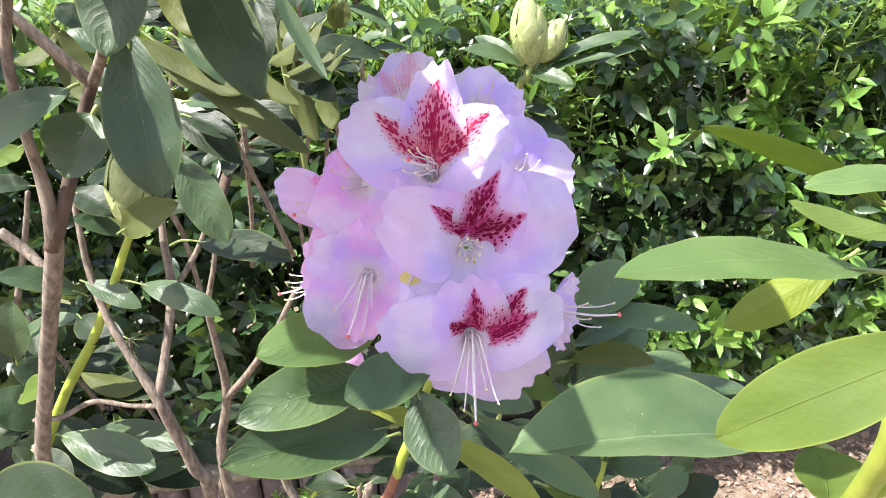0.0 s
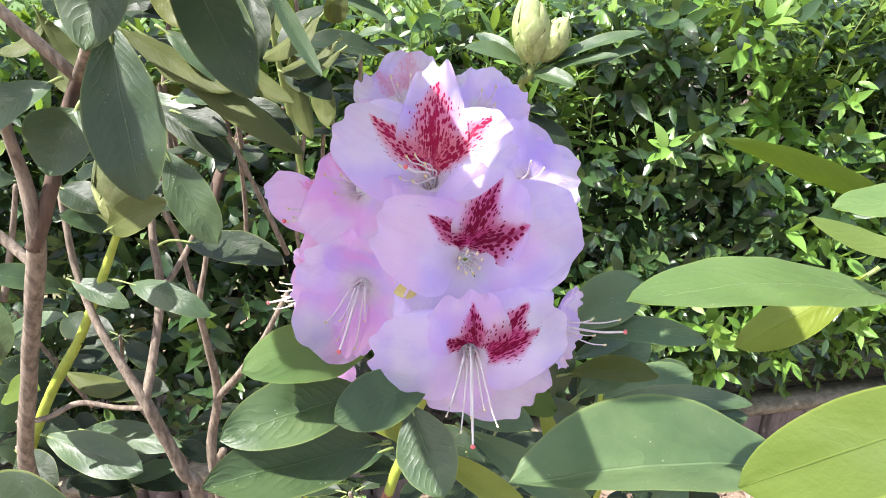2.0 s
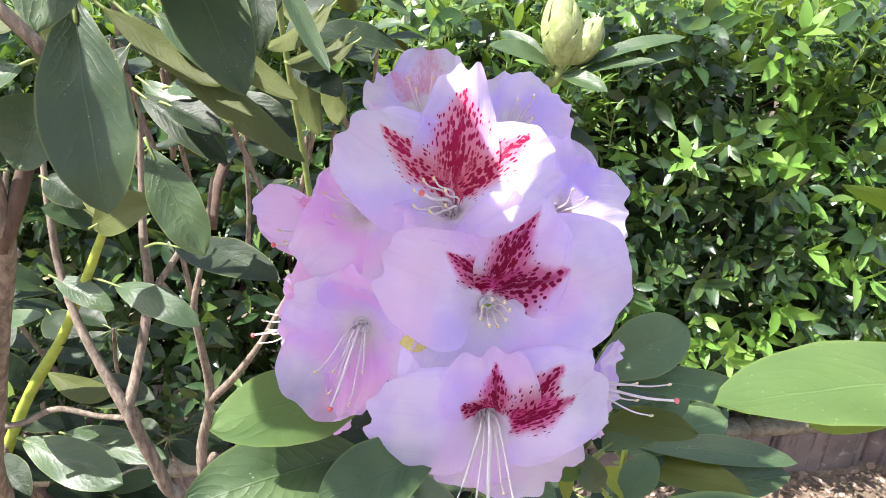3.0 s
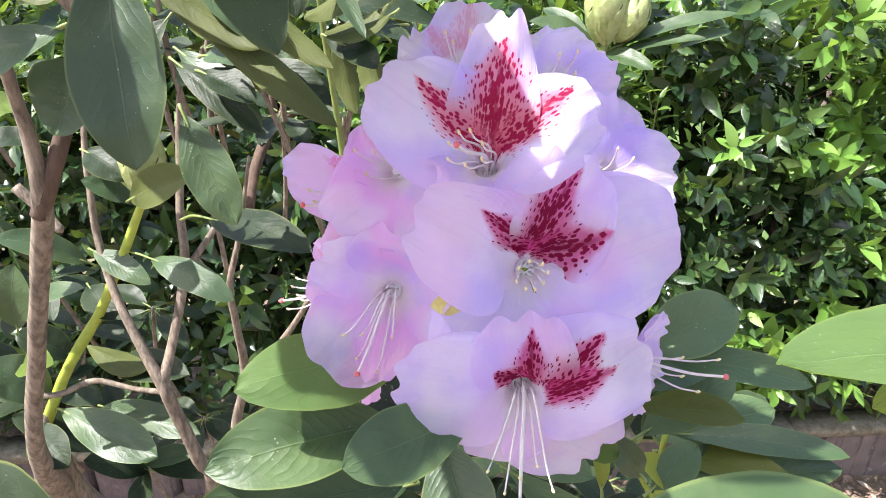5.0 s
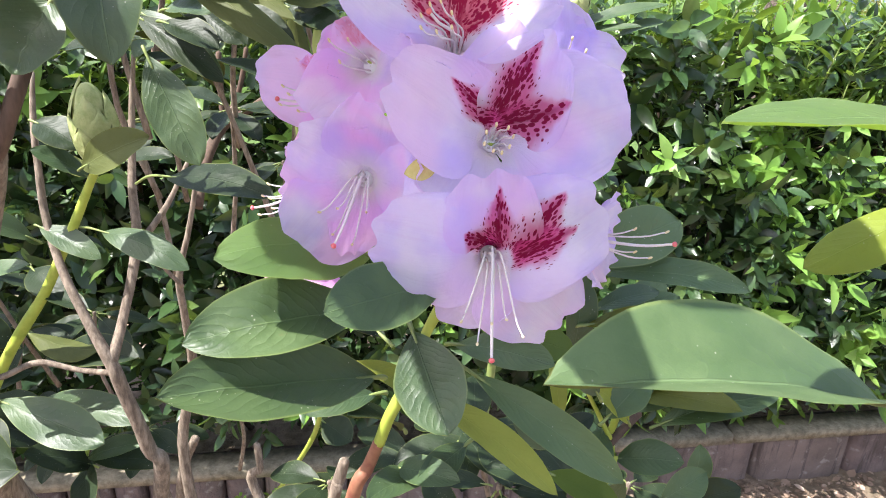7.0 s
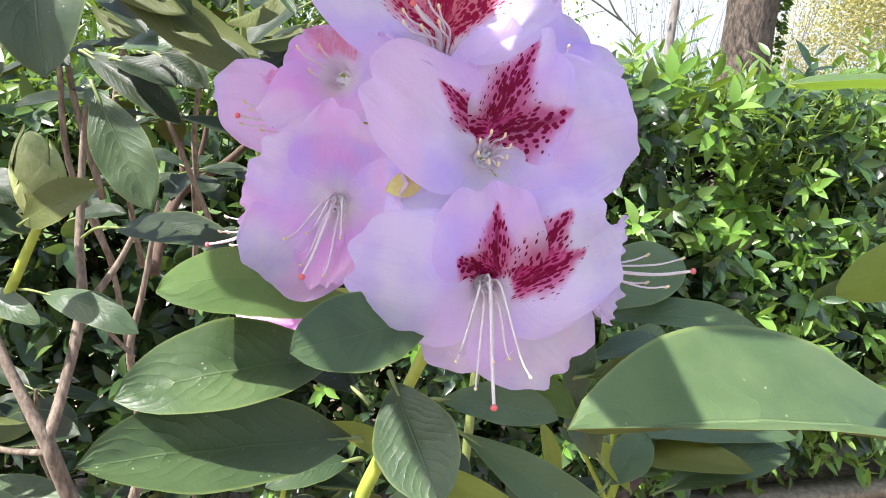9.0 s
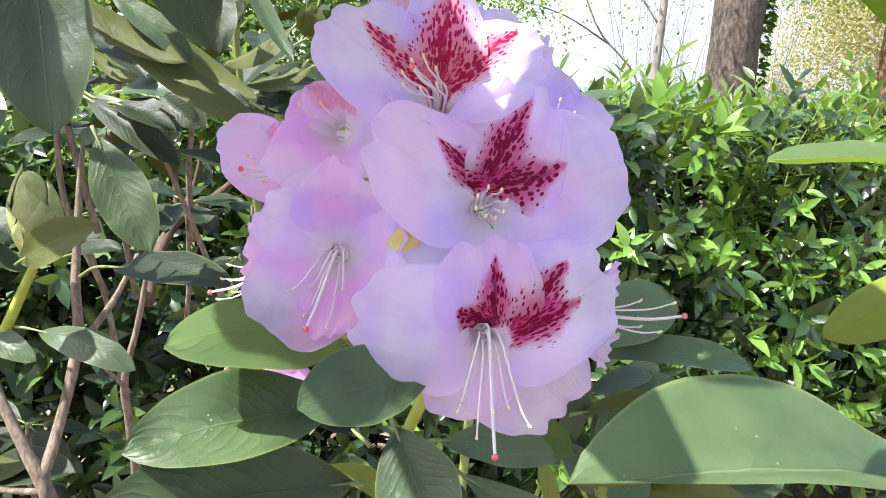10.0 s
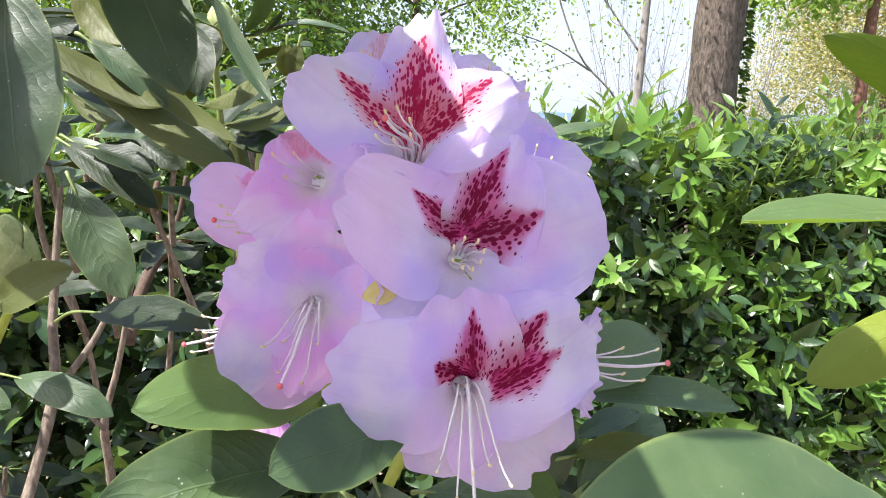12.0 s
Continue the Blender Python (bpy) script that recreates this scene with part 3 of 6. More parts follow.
def flower_bud(parent, foot, way, length, width, seed=0, label=""):
    """Closed bud: overlapping pointed scales round an egg."""
    rnd = random.Random(seed)
    bm = bmesh.new()
    blob(bm, Vector(foot) + Vector(way).normalized() * length * 0.46, (width * 0.475, width * 0.475, length * 0.49), way, 14, 12, 0.18)
    bud = part("flower_bud", bm, BUD, parent, label)
    turn = Vector(way).normalized().to_track_quat("Z", "Y").to_matrix()
    for k in range(13):
        ring = k // 4
        a = 2.4 * k + rnd.uniform(-0.2, 0.2)
        lo, hi = 0.02 + 0.16 * ring, 0.52 + 0.17 * ring
        verts, faces = [], []
        for i in range(7):
            s = i / 6
            h = lo + (hi - lo) * s
            rad = width * 0.5 * math.sin(math.pi * min(0.97, max(0.06, h * 0.86 + 0.10))) ** 0.75 * (1.02 + 0.05 * s)
            w = 0.95 * math.sin(math.pi * (0.18 + 0.82 * s)) ** 0.6 if s < 1 else 0.02
            for j in range(-2, 3):
                b = a + j / 2 * w * 0.8
                p = Vector((math.cos(b) * rad, math.sin(b) * rad, h * length - 0.004 * (j / 2) ** 2))
                verts.append(Vector(foot) + turn @ p)
        for i in range(6):
            for j in range(4):
                c = i * 5 + j
                faces.append((c, c + 1, c + 6, c + 5))
        hang(new("scale", mesh_from("scale", verts, faces, [BUD])), bud)
    return bud


# ---- ground, distance ----
def ground_material():
    n = Nodes("soil_and_grass")
    vec = n.coords("Object")
    far = n.ramp(n.add("SeparateXYZ", Vector=vec).outputs[1], 2.6, 4.0)
    soil = n.mix(n.ramp(n.noise(vec, 22.0, 6.0), 0.3, 0.7), (0.13, 0.09, 0.06), (0.27, 0.20, 0.145))
    soil = n.mix(n.ramp(n.noise(vec, 3.0, 3.0), 0.45, 0.7, 0, 0.5), soil, (0.10, 0.085, 0.05))
    grass = n.mix(n.noise(vec, 0.7, 5.0), (0.05, 0.10, 0.02), (0.10, 0.16, 0.04))
    n.base(n.mix(far, soil, grass), 0.95)
    n.bump(n.noise(vec, 60.0, 6.0), 0.9, 0.012)
    return n.mat


def soil_height(x, y):
    return 0.018 * noise.noise(Vector((x * 4, y * 4, 0))) + 0.008 * noise.noise(Vector((x * 15, y * 15, 3)))


def build_ground():
    xs = np.concatenate(([-4000, -800, -150, -40, -12], np.linspace(-4, 4, 81), [12, 40, 150, 800, 4000]))
    ys = np.concatenate(([-4000, -600, -80, -12], np.linspace(-3, 5, 81), [12, 40, 150, 800, 4000]))
    verts, faces = [], []
    for y in ys:
        for x in xs:
            near = abs(x) <= 4 and -3 <= y <= 5
            verts.append((x, y, soil_height(x, y) if near else 0.0))
    w = len(xs)
    for i in range(len(ys) - 1):
        for j in range(w - 1):
            a = i * w + j
            faces.append((a, a + 1, a + w + 1, a + w))
    tagged(new("ground", mesh_from("ground", verts, faces, [ground_material()])), "bare brown garden soil running out to grass", "ground", kind="structure")


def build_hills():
    n = Nodes("haze_tinted_hill")
    # The blue haze of distance is mixed into the hills' own colour.
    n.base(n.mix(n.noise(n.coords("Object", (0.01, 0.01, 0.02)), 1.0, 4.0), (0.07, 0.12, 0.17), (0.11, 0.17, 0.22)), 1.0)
    verts, faces = [], []
    for i in range(121):
        a = radians(-70 + 140 * i / 120)
        x, y = 1500 * math.sin(a), 1500 * math.cos(a)
        h = 22 + 12 * noise.noise(Vector((i * 0.09, 0, 0))) + 4 * noise.noise(Vector((i * 0.45, 7, 0)))
        verts += [(x, y, -2), (x * 1.12, y * 1.12, h), (x * 1.5, y * 1.5, h * 0.6)]
    for i in range(120):
        for k in (0, 1):
            a = i * 3 + k
            faces.append((a, a + 3, a + 4, a + 1))
    tagged(new("backdrop", mesh_from("backdrop", verts, faces, [n.mat])), "low far hills with blue haze put into their colour", "hills", kind="structure")


# ---- leaf masses ----
TEMPLATE = np.array([(0, 0, 0), (-0.5, 0.28, 0.10), (-0.46, 0.62, 0.09), (0, 1, -0.07), (0.46, 0.62, 0.09), (0.5, 0.28, 0.10), (0, 0.30, -0.02), (0, 0.65, 0.0)])
TEMPLATE_FACES = [(0, 6, 1), (1, 6, 7, 2), (2, 7, 3), (0, 5, 6), (5, 4, 7, 6), (4, 3, 7)]


def fine_leaf(rows=((0.10, 0.26), (0.27, 0.46), (0.46, 0.50), (0.66, 0.40), (0.84, 0.21))):
    """Smoother leaf: rows of (place along it, half width), keel down the middle, tip bent down."""
    v, f = [(0, 0, 0)], []
    for y, w in rows:
        z = -0.42 * y * y + 0.10 * y
        v += [(-w, y, z + 0.26 * w), (0, y, z), (w, y, z + 0.22 * w)]
    v.append((0, 1, -0.36))
    f += [(0, 2, 1), (0, 3, 2)]
    for i in range(len(rows) - 1):
        a = 1 + 3 * i
        f += [(a, a + 1, a + 4, a + 3), (a + 1, a + 2, a + 5, a + 4)]
    a = 1 + 3 * (len(rows) - 1)
    f += [(a, a + 1, a + 3), (a + 1, a + 2, a + 3)]
    return np.array(v, dtype=float), f


FINE, FINE_FACES = fine_leaf()


def frames(axis, up):
    """Unit frames across, along, up for arrays of ways."""
    axis = axis / np.linalg.norm(axis, axis=1, keepdims=True)
    up = up - axis * (up * axis).sum(1, keepdims=True)
    up = up / (np.linalg.norm(up, axis=1, keepdims=True) + 1e-9)
    return np.cross(axis, up), axis, up


def leaf_mass(name, place, axis, up, length, slim, material, fine=False):
    """One mesh of many small folded leaves."""
    ac, al, un = frames(axis, up)
    t, tf = (FINE, FINE_FACES) if fine else (TEMPLATE, TEMPLATE_FACES)
    v = (place[:, None, :] + ac[:, None, :] * (t[None, :, :1] * (length * slim)[:, None, None])
         + al[:, None, :] * (t[None, :, 1:2] * length[:, None, None]) + un[:, None, :] * (t[None, :, 2:] * (length * slim)[:, None, None]))
    n = len(place)
    flat = [i for f in tf for i in f]
    sizes = np.array([len(f) for f in tf])
    idx = (np.array(flat)[None, :] + len(t) * np.arange(n)[:, None]).ravel()
    me = bpy.data.meshes.new(name)
    me.vertices.add(len(t) * n)
    me.vertices.foreach_set("co", v.astype(np.float32).ravel())
    me.loops.add(len(idx))
    me.loops.foreach_set("vertex_index", idx.astype(np.int32))
    totals = np.tile(sizes, n)
    me.polygons.add(len(totals))
    me.polygons.foreach_set("loop_start", np.concatenate(([0], np.cumsum(totals)[:-1])).astype(np.int32))
    me.polygons.foreach_set("loop_total", totals.astype(np.int32))
    me.polygons.foreach_set("use_smooth", np.ones(len(totals), dtype=bool))
    me.materials.append(material)
    me.update(calc_edges=True)
    return new(name, me)


def shoots(rng, origin, way, length, count, size, slim, spread=(75, 32)):
    """Leaves set spirally along straight shoots: place, axis, up, length, slimness, and which shoot."""
    P, A, U, L, S, K = [], [], [], [], [], []
    for i in range(len(origin)):
        d = way[i] / np.linalg.norm(way[i])
        e1 = np.cross(d, (0.3, 0.5, 0.8))
        e1 /= np.linalg.norm(e1)
        e2 = np.cross(d, e1)
        a0 = rng.uniform(0, 6.28)
        for k in range(count[i]):
            f = (k + 1) / count[i]
            a = a0 + 2.4 * k + rng.uniform(-0.3, 0.3)
            rad = e1 * math.cos(a) + e2 * math.sin(a)
            al = radians(spread[0] + (spread[1] - spread[0]) * f + rng.uniform(-12, 12))
            ax = d * math.cos(al) + rad * math.sin(al) + np.array((0, 0, -0.18))
            P.append(origin[i] + d * length[i] * f)
            A.append(ax)
            U.append(d * math.sin(al) - rad * math.cos(al) + rng.normal(0, 0.25, 3))
            L.append(size[i] * rng.uniform(0.7, 1.15) * (0.75 + 0.25 * math.sin(math.pi * f)))
            S.append(slim * rng.uniform(0.85, 1.15))
            K.append(i)
    return tuple(np.array(q) for q in (P, A, U, L, S, K))


# ---- hedge ----
WALL_A = math.atan(0.155)
ALONG, BACK = np.array((math.cos(WALL_A), math.sin(WALL_A), 0)), np.array((-math.sin(WALL_A), math.cos(WALL_A), 0))
WALL_O = np.array((0.0, 1.75, 0.0))


def hedge_place(s, depth, z):
    return WALL_O + np.multiply.outer(s, ALONG) + np.multiply.outer(depth, BACK) + np.multiply.outer(z, np.array((0, 0, 1.0)))


def build_hedge():
    rng = np.random.default_rng(4)
    hedge = thing("hedge", (0.0, 2.2, 0.0), "dense evergreen hedge with pale young shoots above a low edging", "hedge")
    # Dark shell of mature shoots, and sprays that stand out of it.
    n1, n2 = 1950, 1500
    n = n1 + n2
    spray = np.arange(n) >= n1
    s = rng.uniform(-2.6, 3.3, n)
    z = np.where(spray, rng.uniform(0.27, 1.52, n), rng.uniform(0.23, 1.50, n))
    low = np.arange(n) >= n - 320
    s, z = np.where(low, 0.4 + (s + 2.6) * 0.3, s), np.where(low, 0.25 + (z - 0.2) * 0.70, z)
    bulge = np.array([noise.noise(Vector((a * 2.2, b * 2.6, 0))) for a, b in zip(s, z)])
    clump = np.array([noise.noise(Vector((a * 3.4, b * 4.0, 7))) for a, b in zip(s, z)])
    depth = np.where(spray, 0.05 + 0.07 * bulge + rng.uniform(-0.03, 0.06, n), 0.17 + 0.08 * bulge + rng.exponential(0.07, n)) - 0.03 * (z > 0.3) - 0.12 * (1.5 - z) / 1.3 - 0.035 * low + 0.22 * np.clip((0.50 - z) / 0.24, 0, 1)
    out = hedge_place(s, depth, z)
    lean = np.where(spray, 0.95, 0.7)
    way = (-BACK[None, :] * (lean * rng.uniform(0.4, 1.2, n))[:, None] + np.array((0, 0, 1.0))[None, :] * (rng.uniform(-0.1, 0.9, n))[:, None]
           - ALONG[None, :] * 0.15 + rng.normal(0, 0.35, (n, 3)))
    size = rng.uniform(0.056, 0.104, n)
    P, A, U, L, S, K = shoots(rng, out, way, np.where(spray, rng.uniform(0.07, 0.15, n), rng.uniform(0.05, 0.11, n)), np.where(spray, rng.integers(6, 10, n), rng.integers(5, 8, n)), size, 0.375)
    # Share of pale young shoots also imitates sun: more at right, fewer at left.
    young_shoot = spray & (rng.uniform(0, 1, n) < 0.12 - 0.30 * (s < -0.35) + 0.60 * clump + 0.36 * np.clip((s - 0.45) / 0.7, 0, 1))
    young = young_shoot[K]
    # Deep leaves that fill the inside, coloured near black as shade.
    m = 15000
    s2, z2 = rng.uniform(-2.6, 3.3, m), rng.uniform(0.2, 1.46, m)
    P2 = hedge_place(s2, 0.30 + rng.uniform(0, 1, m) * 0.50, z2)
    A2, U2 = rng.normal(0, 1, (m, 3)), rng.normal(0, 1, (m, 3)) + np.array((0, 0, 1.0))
    # Upright shoots on the top, in tufts of uneven height.
    q = 900
    front = np.arange(q) < 280
    s3 = rng.uniform(-2.4, 3.3, q)
    d3 = np.where(front, rng.uniform(-0.04, 0.14, q), rng.uniform(0.02, 0.75, q))
    tuft = np.array([noise.noise(Vector((a * 2.7, b * 3.0, 3))) for a, b in zip(s3, d3)])
    o3 = hedge_place(s3, d3, np.where(front, rng.uniform(1.10, 1.38, q), 1.375 + 0.04 * rng.normal(0, 1, q)))
    w3 = np.array((0, 0, 1.0))[None, :] + rng.normal(0, 0.24, (q, 3)) - 0.1 * BACK[None, :]
    l3 = np.where(front, rng.uniform(0.08, 0.2, q), np.clip(0.115 + 0.17 * tuft + rng.exponential(0.06, q), 0.04, 0.42))
    P3, A3, U3, L3, S3, _ = shoots(rng, o3, w3, l3, (7 + 22 * l3).astype(int), rng.uniform(0.065, 0.105, q), 0.29, (66, 30))
    # Shoots that trail over the edge of the wooden cap.
    s4 = np.array((1.03, 1.07, 1.13, 1.17, 1.25, 1.29, 1.38, 1.42, 0.72, 0.80))
    w4 = -BACK[None, :] + np.array((0, 0, -0.55))[None, :] + rng.normal(0, 0.18, (10, 3))
    P4, A4, U4, L4, S4, _ = shoots(rng, hedge_place(s4, rng.uniform(0.06, 0.10, 10), rng.uniform(0.31, 0.36, 10)), w4, rng.uniform(0.07, 0.13, 10), np.full(10, 6), rng.uniform(0.05, 0.075, 10), 0.42)
    hang(leaf_mass("trailing_foliage", P4, A4, U4, L4, S4, HEDGE_TOP, True), hedge, "light green shoots trailing over the wooden cap", "stuff")
    # The nearest leaves as pieces of their own.
    sl = (P - WALL_O) @ ALONG
    dp = (P - WALL_O) @ BACK
    pick = np.where((sl > 0.28) & (sl < 1.35) & (P[:, 2] > 0.5) & (P[:, 2] < 1.45))[0]
    pick = pick[np.argsort(dp[pick])][:290]
    rest = np.ones(len(P), bool)
    rest[pick] = False
    a = rest & ~young
    hang(leaf_mass("foliage", P[a], A[a], U[a], L[a], S[a], HEDGE, True), hedge, "glossy dark green hedge leaves", "stuff")
    hang(leaf_mass("inner_foliage", P2, A2, U2, rng.uniform(0.06, 0.095, m), np.full(m, 0.45), HEDGE_DEEP_SHADE), hedge, "inner leaves of the hedge, near black with painted shade", "stuff")
    b = rest & young
    f = leaf_mass("young_foliage", P[b], A[b], U[b], L[b], S[b], HEDGE_YOUNG, True)
    hang(f, hedge, "pale yellow-green young shoots of the hedge", "stuff")
    hang(leaf_mass("top_foliage", P3, A3, U3, L3, S3, HEDGE_TOP, True), hedge, "upright light green shoots along the top of the hedge", "stuff")
    bm = bmesh.new()
    for i in range(q):
        if l3[i] > 0.12:
            d = w3[i] / np.linalg.norm(w3[i]) * l3[i]
            tube(bm, [(*o3[i], 0.0024), (*(o3[i] + d * 0.5), 0.002), (*(o3[i] + d), 0.001)], 4, 0, 2, False)
    hang(part("sprig_stem", bm, PETIOLE, hedge), hedge, "thin green shoots on top of the hedge", "stuff")
    shared = [mesh_from("leaf", FINE, FINE_FACES, [mat]) for mat in (HEDGE_PIECE, HEDGE_YOUNG_PIECE)]
    ac, al, un = frames(A, U)
    for i in pick:
        ob = new("leaf", shared[int(young[i])])
        w = L[i] * S[i]
        ob.matrix_basis = Matrix.LocRotScale(Vector(P[i]) - hedge.location, Matrix((ac[i], al[i], un[i])).transposed().to_quaternion(), (w, L[i], w))
        ob.parent = hedge
    # Bare twigs that stick out of the face.
    for k in range(22):
        s0, h = rng.uniform(-1.6, 2.2), rng.uniform(0.35, 1.35)
        p0 = hedge_place(np.array(s0), np.array(0.30), np.array(h - 0.08))
        p1 = hedge_place(np.array(s0 + rng.uniform(-0.16, 0.16)), np.array(0.03), np.array(h + rng.uniform(-0.02, 0.14)))
        bm = bmesh.new()
        mid = (p0 + p1) / 2 + rng.normal(0, 0.015, 3)
        tube(bm, [(*p0, 0.0035), (*mid, 0.0028), (*p1, 0.0014)], 5, 0.1, 3)
        tube(bm, [(*mid, 0.002), (*(mid + (p1 - p0) * 0.35 + rng.normal(0, 0.03, 3)), 0.001)], 4, 0, 2)
        part("twig", bm, BARK, hedge)
    # Stems and twigs.
    for k in range(26):
        s0 = -2.4 + 5.5 * k / 25 + rng.uniform(-0.05, 0.05)
        pts = [(*hedge_place(np.array(s0), np.array(0.45), np.array(0.0)), 0.014)]
        for h in (0.4, 0.8, 1.2, 1.45):
            pts.append((*hedge_place(np.array(s0 + rng.uniform(-0.12, 0.12)), np.array(0.4 + rng.uniform(-0.15, 0.15)), np.array(h)), 0.014 - 0.007 * h))
        bm = bmesh.new()
        tube(bm, pts, 6, 0.1, 4)
        for j in range(9):
            h = rng.uniform(0.25, 1.4)
            s1 = s0 + rng.uniform(-0.2, 0.2)
            p0, p1 = hedge_place(np.array(s0), np.array(0.4), np.array(h - 0.1)), hedge_place(np.array(s1), np.array(0.12), np.array(h + rng.uniform(0, 0.2)))
            tube(bm, [(*p0, 0.004), (*((p0 + p1) / 2 + rng.normal(0, 0.02, 3)), 0.003), (*p1, 0.0015)], 5, 0, 3)
        part("stem", bm, BARK_DARK, hedge)


# ---- trees beyond the hedge ----
TREE_LEAF = hedge_leaf_material("tree_leaf", (0.10, 0.17, 0.025), (0.16, 0.25, 0.04), (0.24, 0.33, 0.06), 0.45, 0.5)
TREE_LEAF_DARK = hedge_leaf_material("tree_leaf_dark", (0.045, 0.090, 0.022), (0.090, 0.165, 0.038), (0.180, 0.285, 0.060), 0.35, 0.5)
BEIGE_LEAF = hedge_leaf_material("beige_leaf", (0.40, 0.32, 0.15), (0.50, 0.42, 0.21), (0.45, 0.43, 0.16), 0.40, 0.8)
PALE_LEAF = hedge_leaf_material("pale_leaf", (0.20, 0.30, 0.06), (0.30, 0.42, 0.09), (0.40, 0.52, 0.12), 0.5, 0.5)
IVY_LEAF = hedge_leaf_material("ivy_leaf", (0.02, 0.06, 0.012), (0.05, 0.11, 0.02), (0.09, 0.16, 0.03), 0.2, 0.4)


def limb_tree(name, foot, trunk, limbs, label, bark, leaf_mat=None, leaves=0, leaf_size=0.05, droop=0.0, seed=0, cloud=0.25, category="tree"):
    """Tree from a trunk path, limbs that fork twice and, round the twigs, many small leaves."""
    rng = np.random.default_rng(seed)
    tree = thing(name, foot, label, category)
    bm = bmesh.new()
    tube(bm, trunk, 14, 0.12 if trunk[0][3] > 0.1 else 0.05, 6)
    part("trunk", bm, bark, tree)
    spots = []
    for pts in limbs:
        bm = bmesh.new()
        tube(bm, pts, 6, 0.05, 4)
        a, b = np.array(pts[-2][:3]), np.array(pts[-1][:3])
        for k in range(7):
            f = rng.uniform(0.1, 1.0)
            i = min(int(f * (len(pts) - 1)), len(pts) - 2)
            g = f * (len(pts) - 1) - i
            p0 = np.array(pts[i][:3]) * (1 - g) + np.array(pts[i + 1][:3]) * g
            d = (b - np.array(pts[0][:3]))
            ln = np.linalg.norm(d) * rng.uniform(0.2, 0.45)
            p1 = p0 + d / np.linalg.norm(d) * ln * 0.7 + rng.normal(0, 0.35, 3) * ln + np.array((0, 0, 0.1 - droop)) * ln
            r = pts[i + 1][3] * 0.6
            tube(bm, [(*p0, r), (*((p0 + p1) / 2 + rng.normal(0, 0.05, 3) * ln), r * 0.7), (*p1, r * 0.35)], 5, 0, 3)
            spots += [p0 + (p1 - p0) * x for x in (0.5, 0.75, 1.0)]
            for _ in range(3):
                p2 = p1 + (p1 - p0) * rng.uniform(-0.3, 0.3) + rng.normal(0, 0.3, 3) * ln
                tube(bm, [(*(p0 + (p1 - p0) * rng.uniform(0.4, 0.9)), r * 0.4), (*p2, r * 0.2)], 4, 0, 2)
                spots.append(p2)
        spots.append(b)
        part("limb", bm, bark, tree)
    if leaves and leaf_mat:
        c = np.array(spots)[rng.integers(0, len(spots), leaves)] + rng.normal(0, cloud, (leaves, 3))
        f = leaf_mass("crown", c, rng.normal(0, 1, (leaves, 3)) + np.array((0, 0, -0.3)), rng.normal(0, 0.6, (leaves, 3)) + np.array((0, 0, 1.0)),
                      rng.uniform(0.7, 1.3, leaves) * leaf_size, np.full(leaves, 0.55), leaf_mat)
        hang(f, tree, "", "stuff")
    return tree


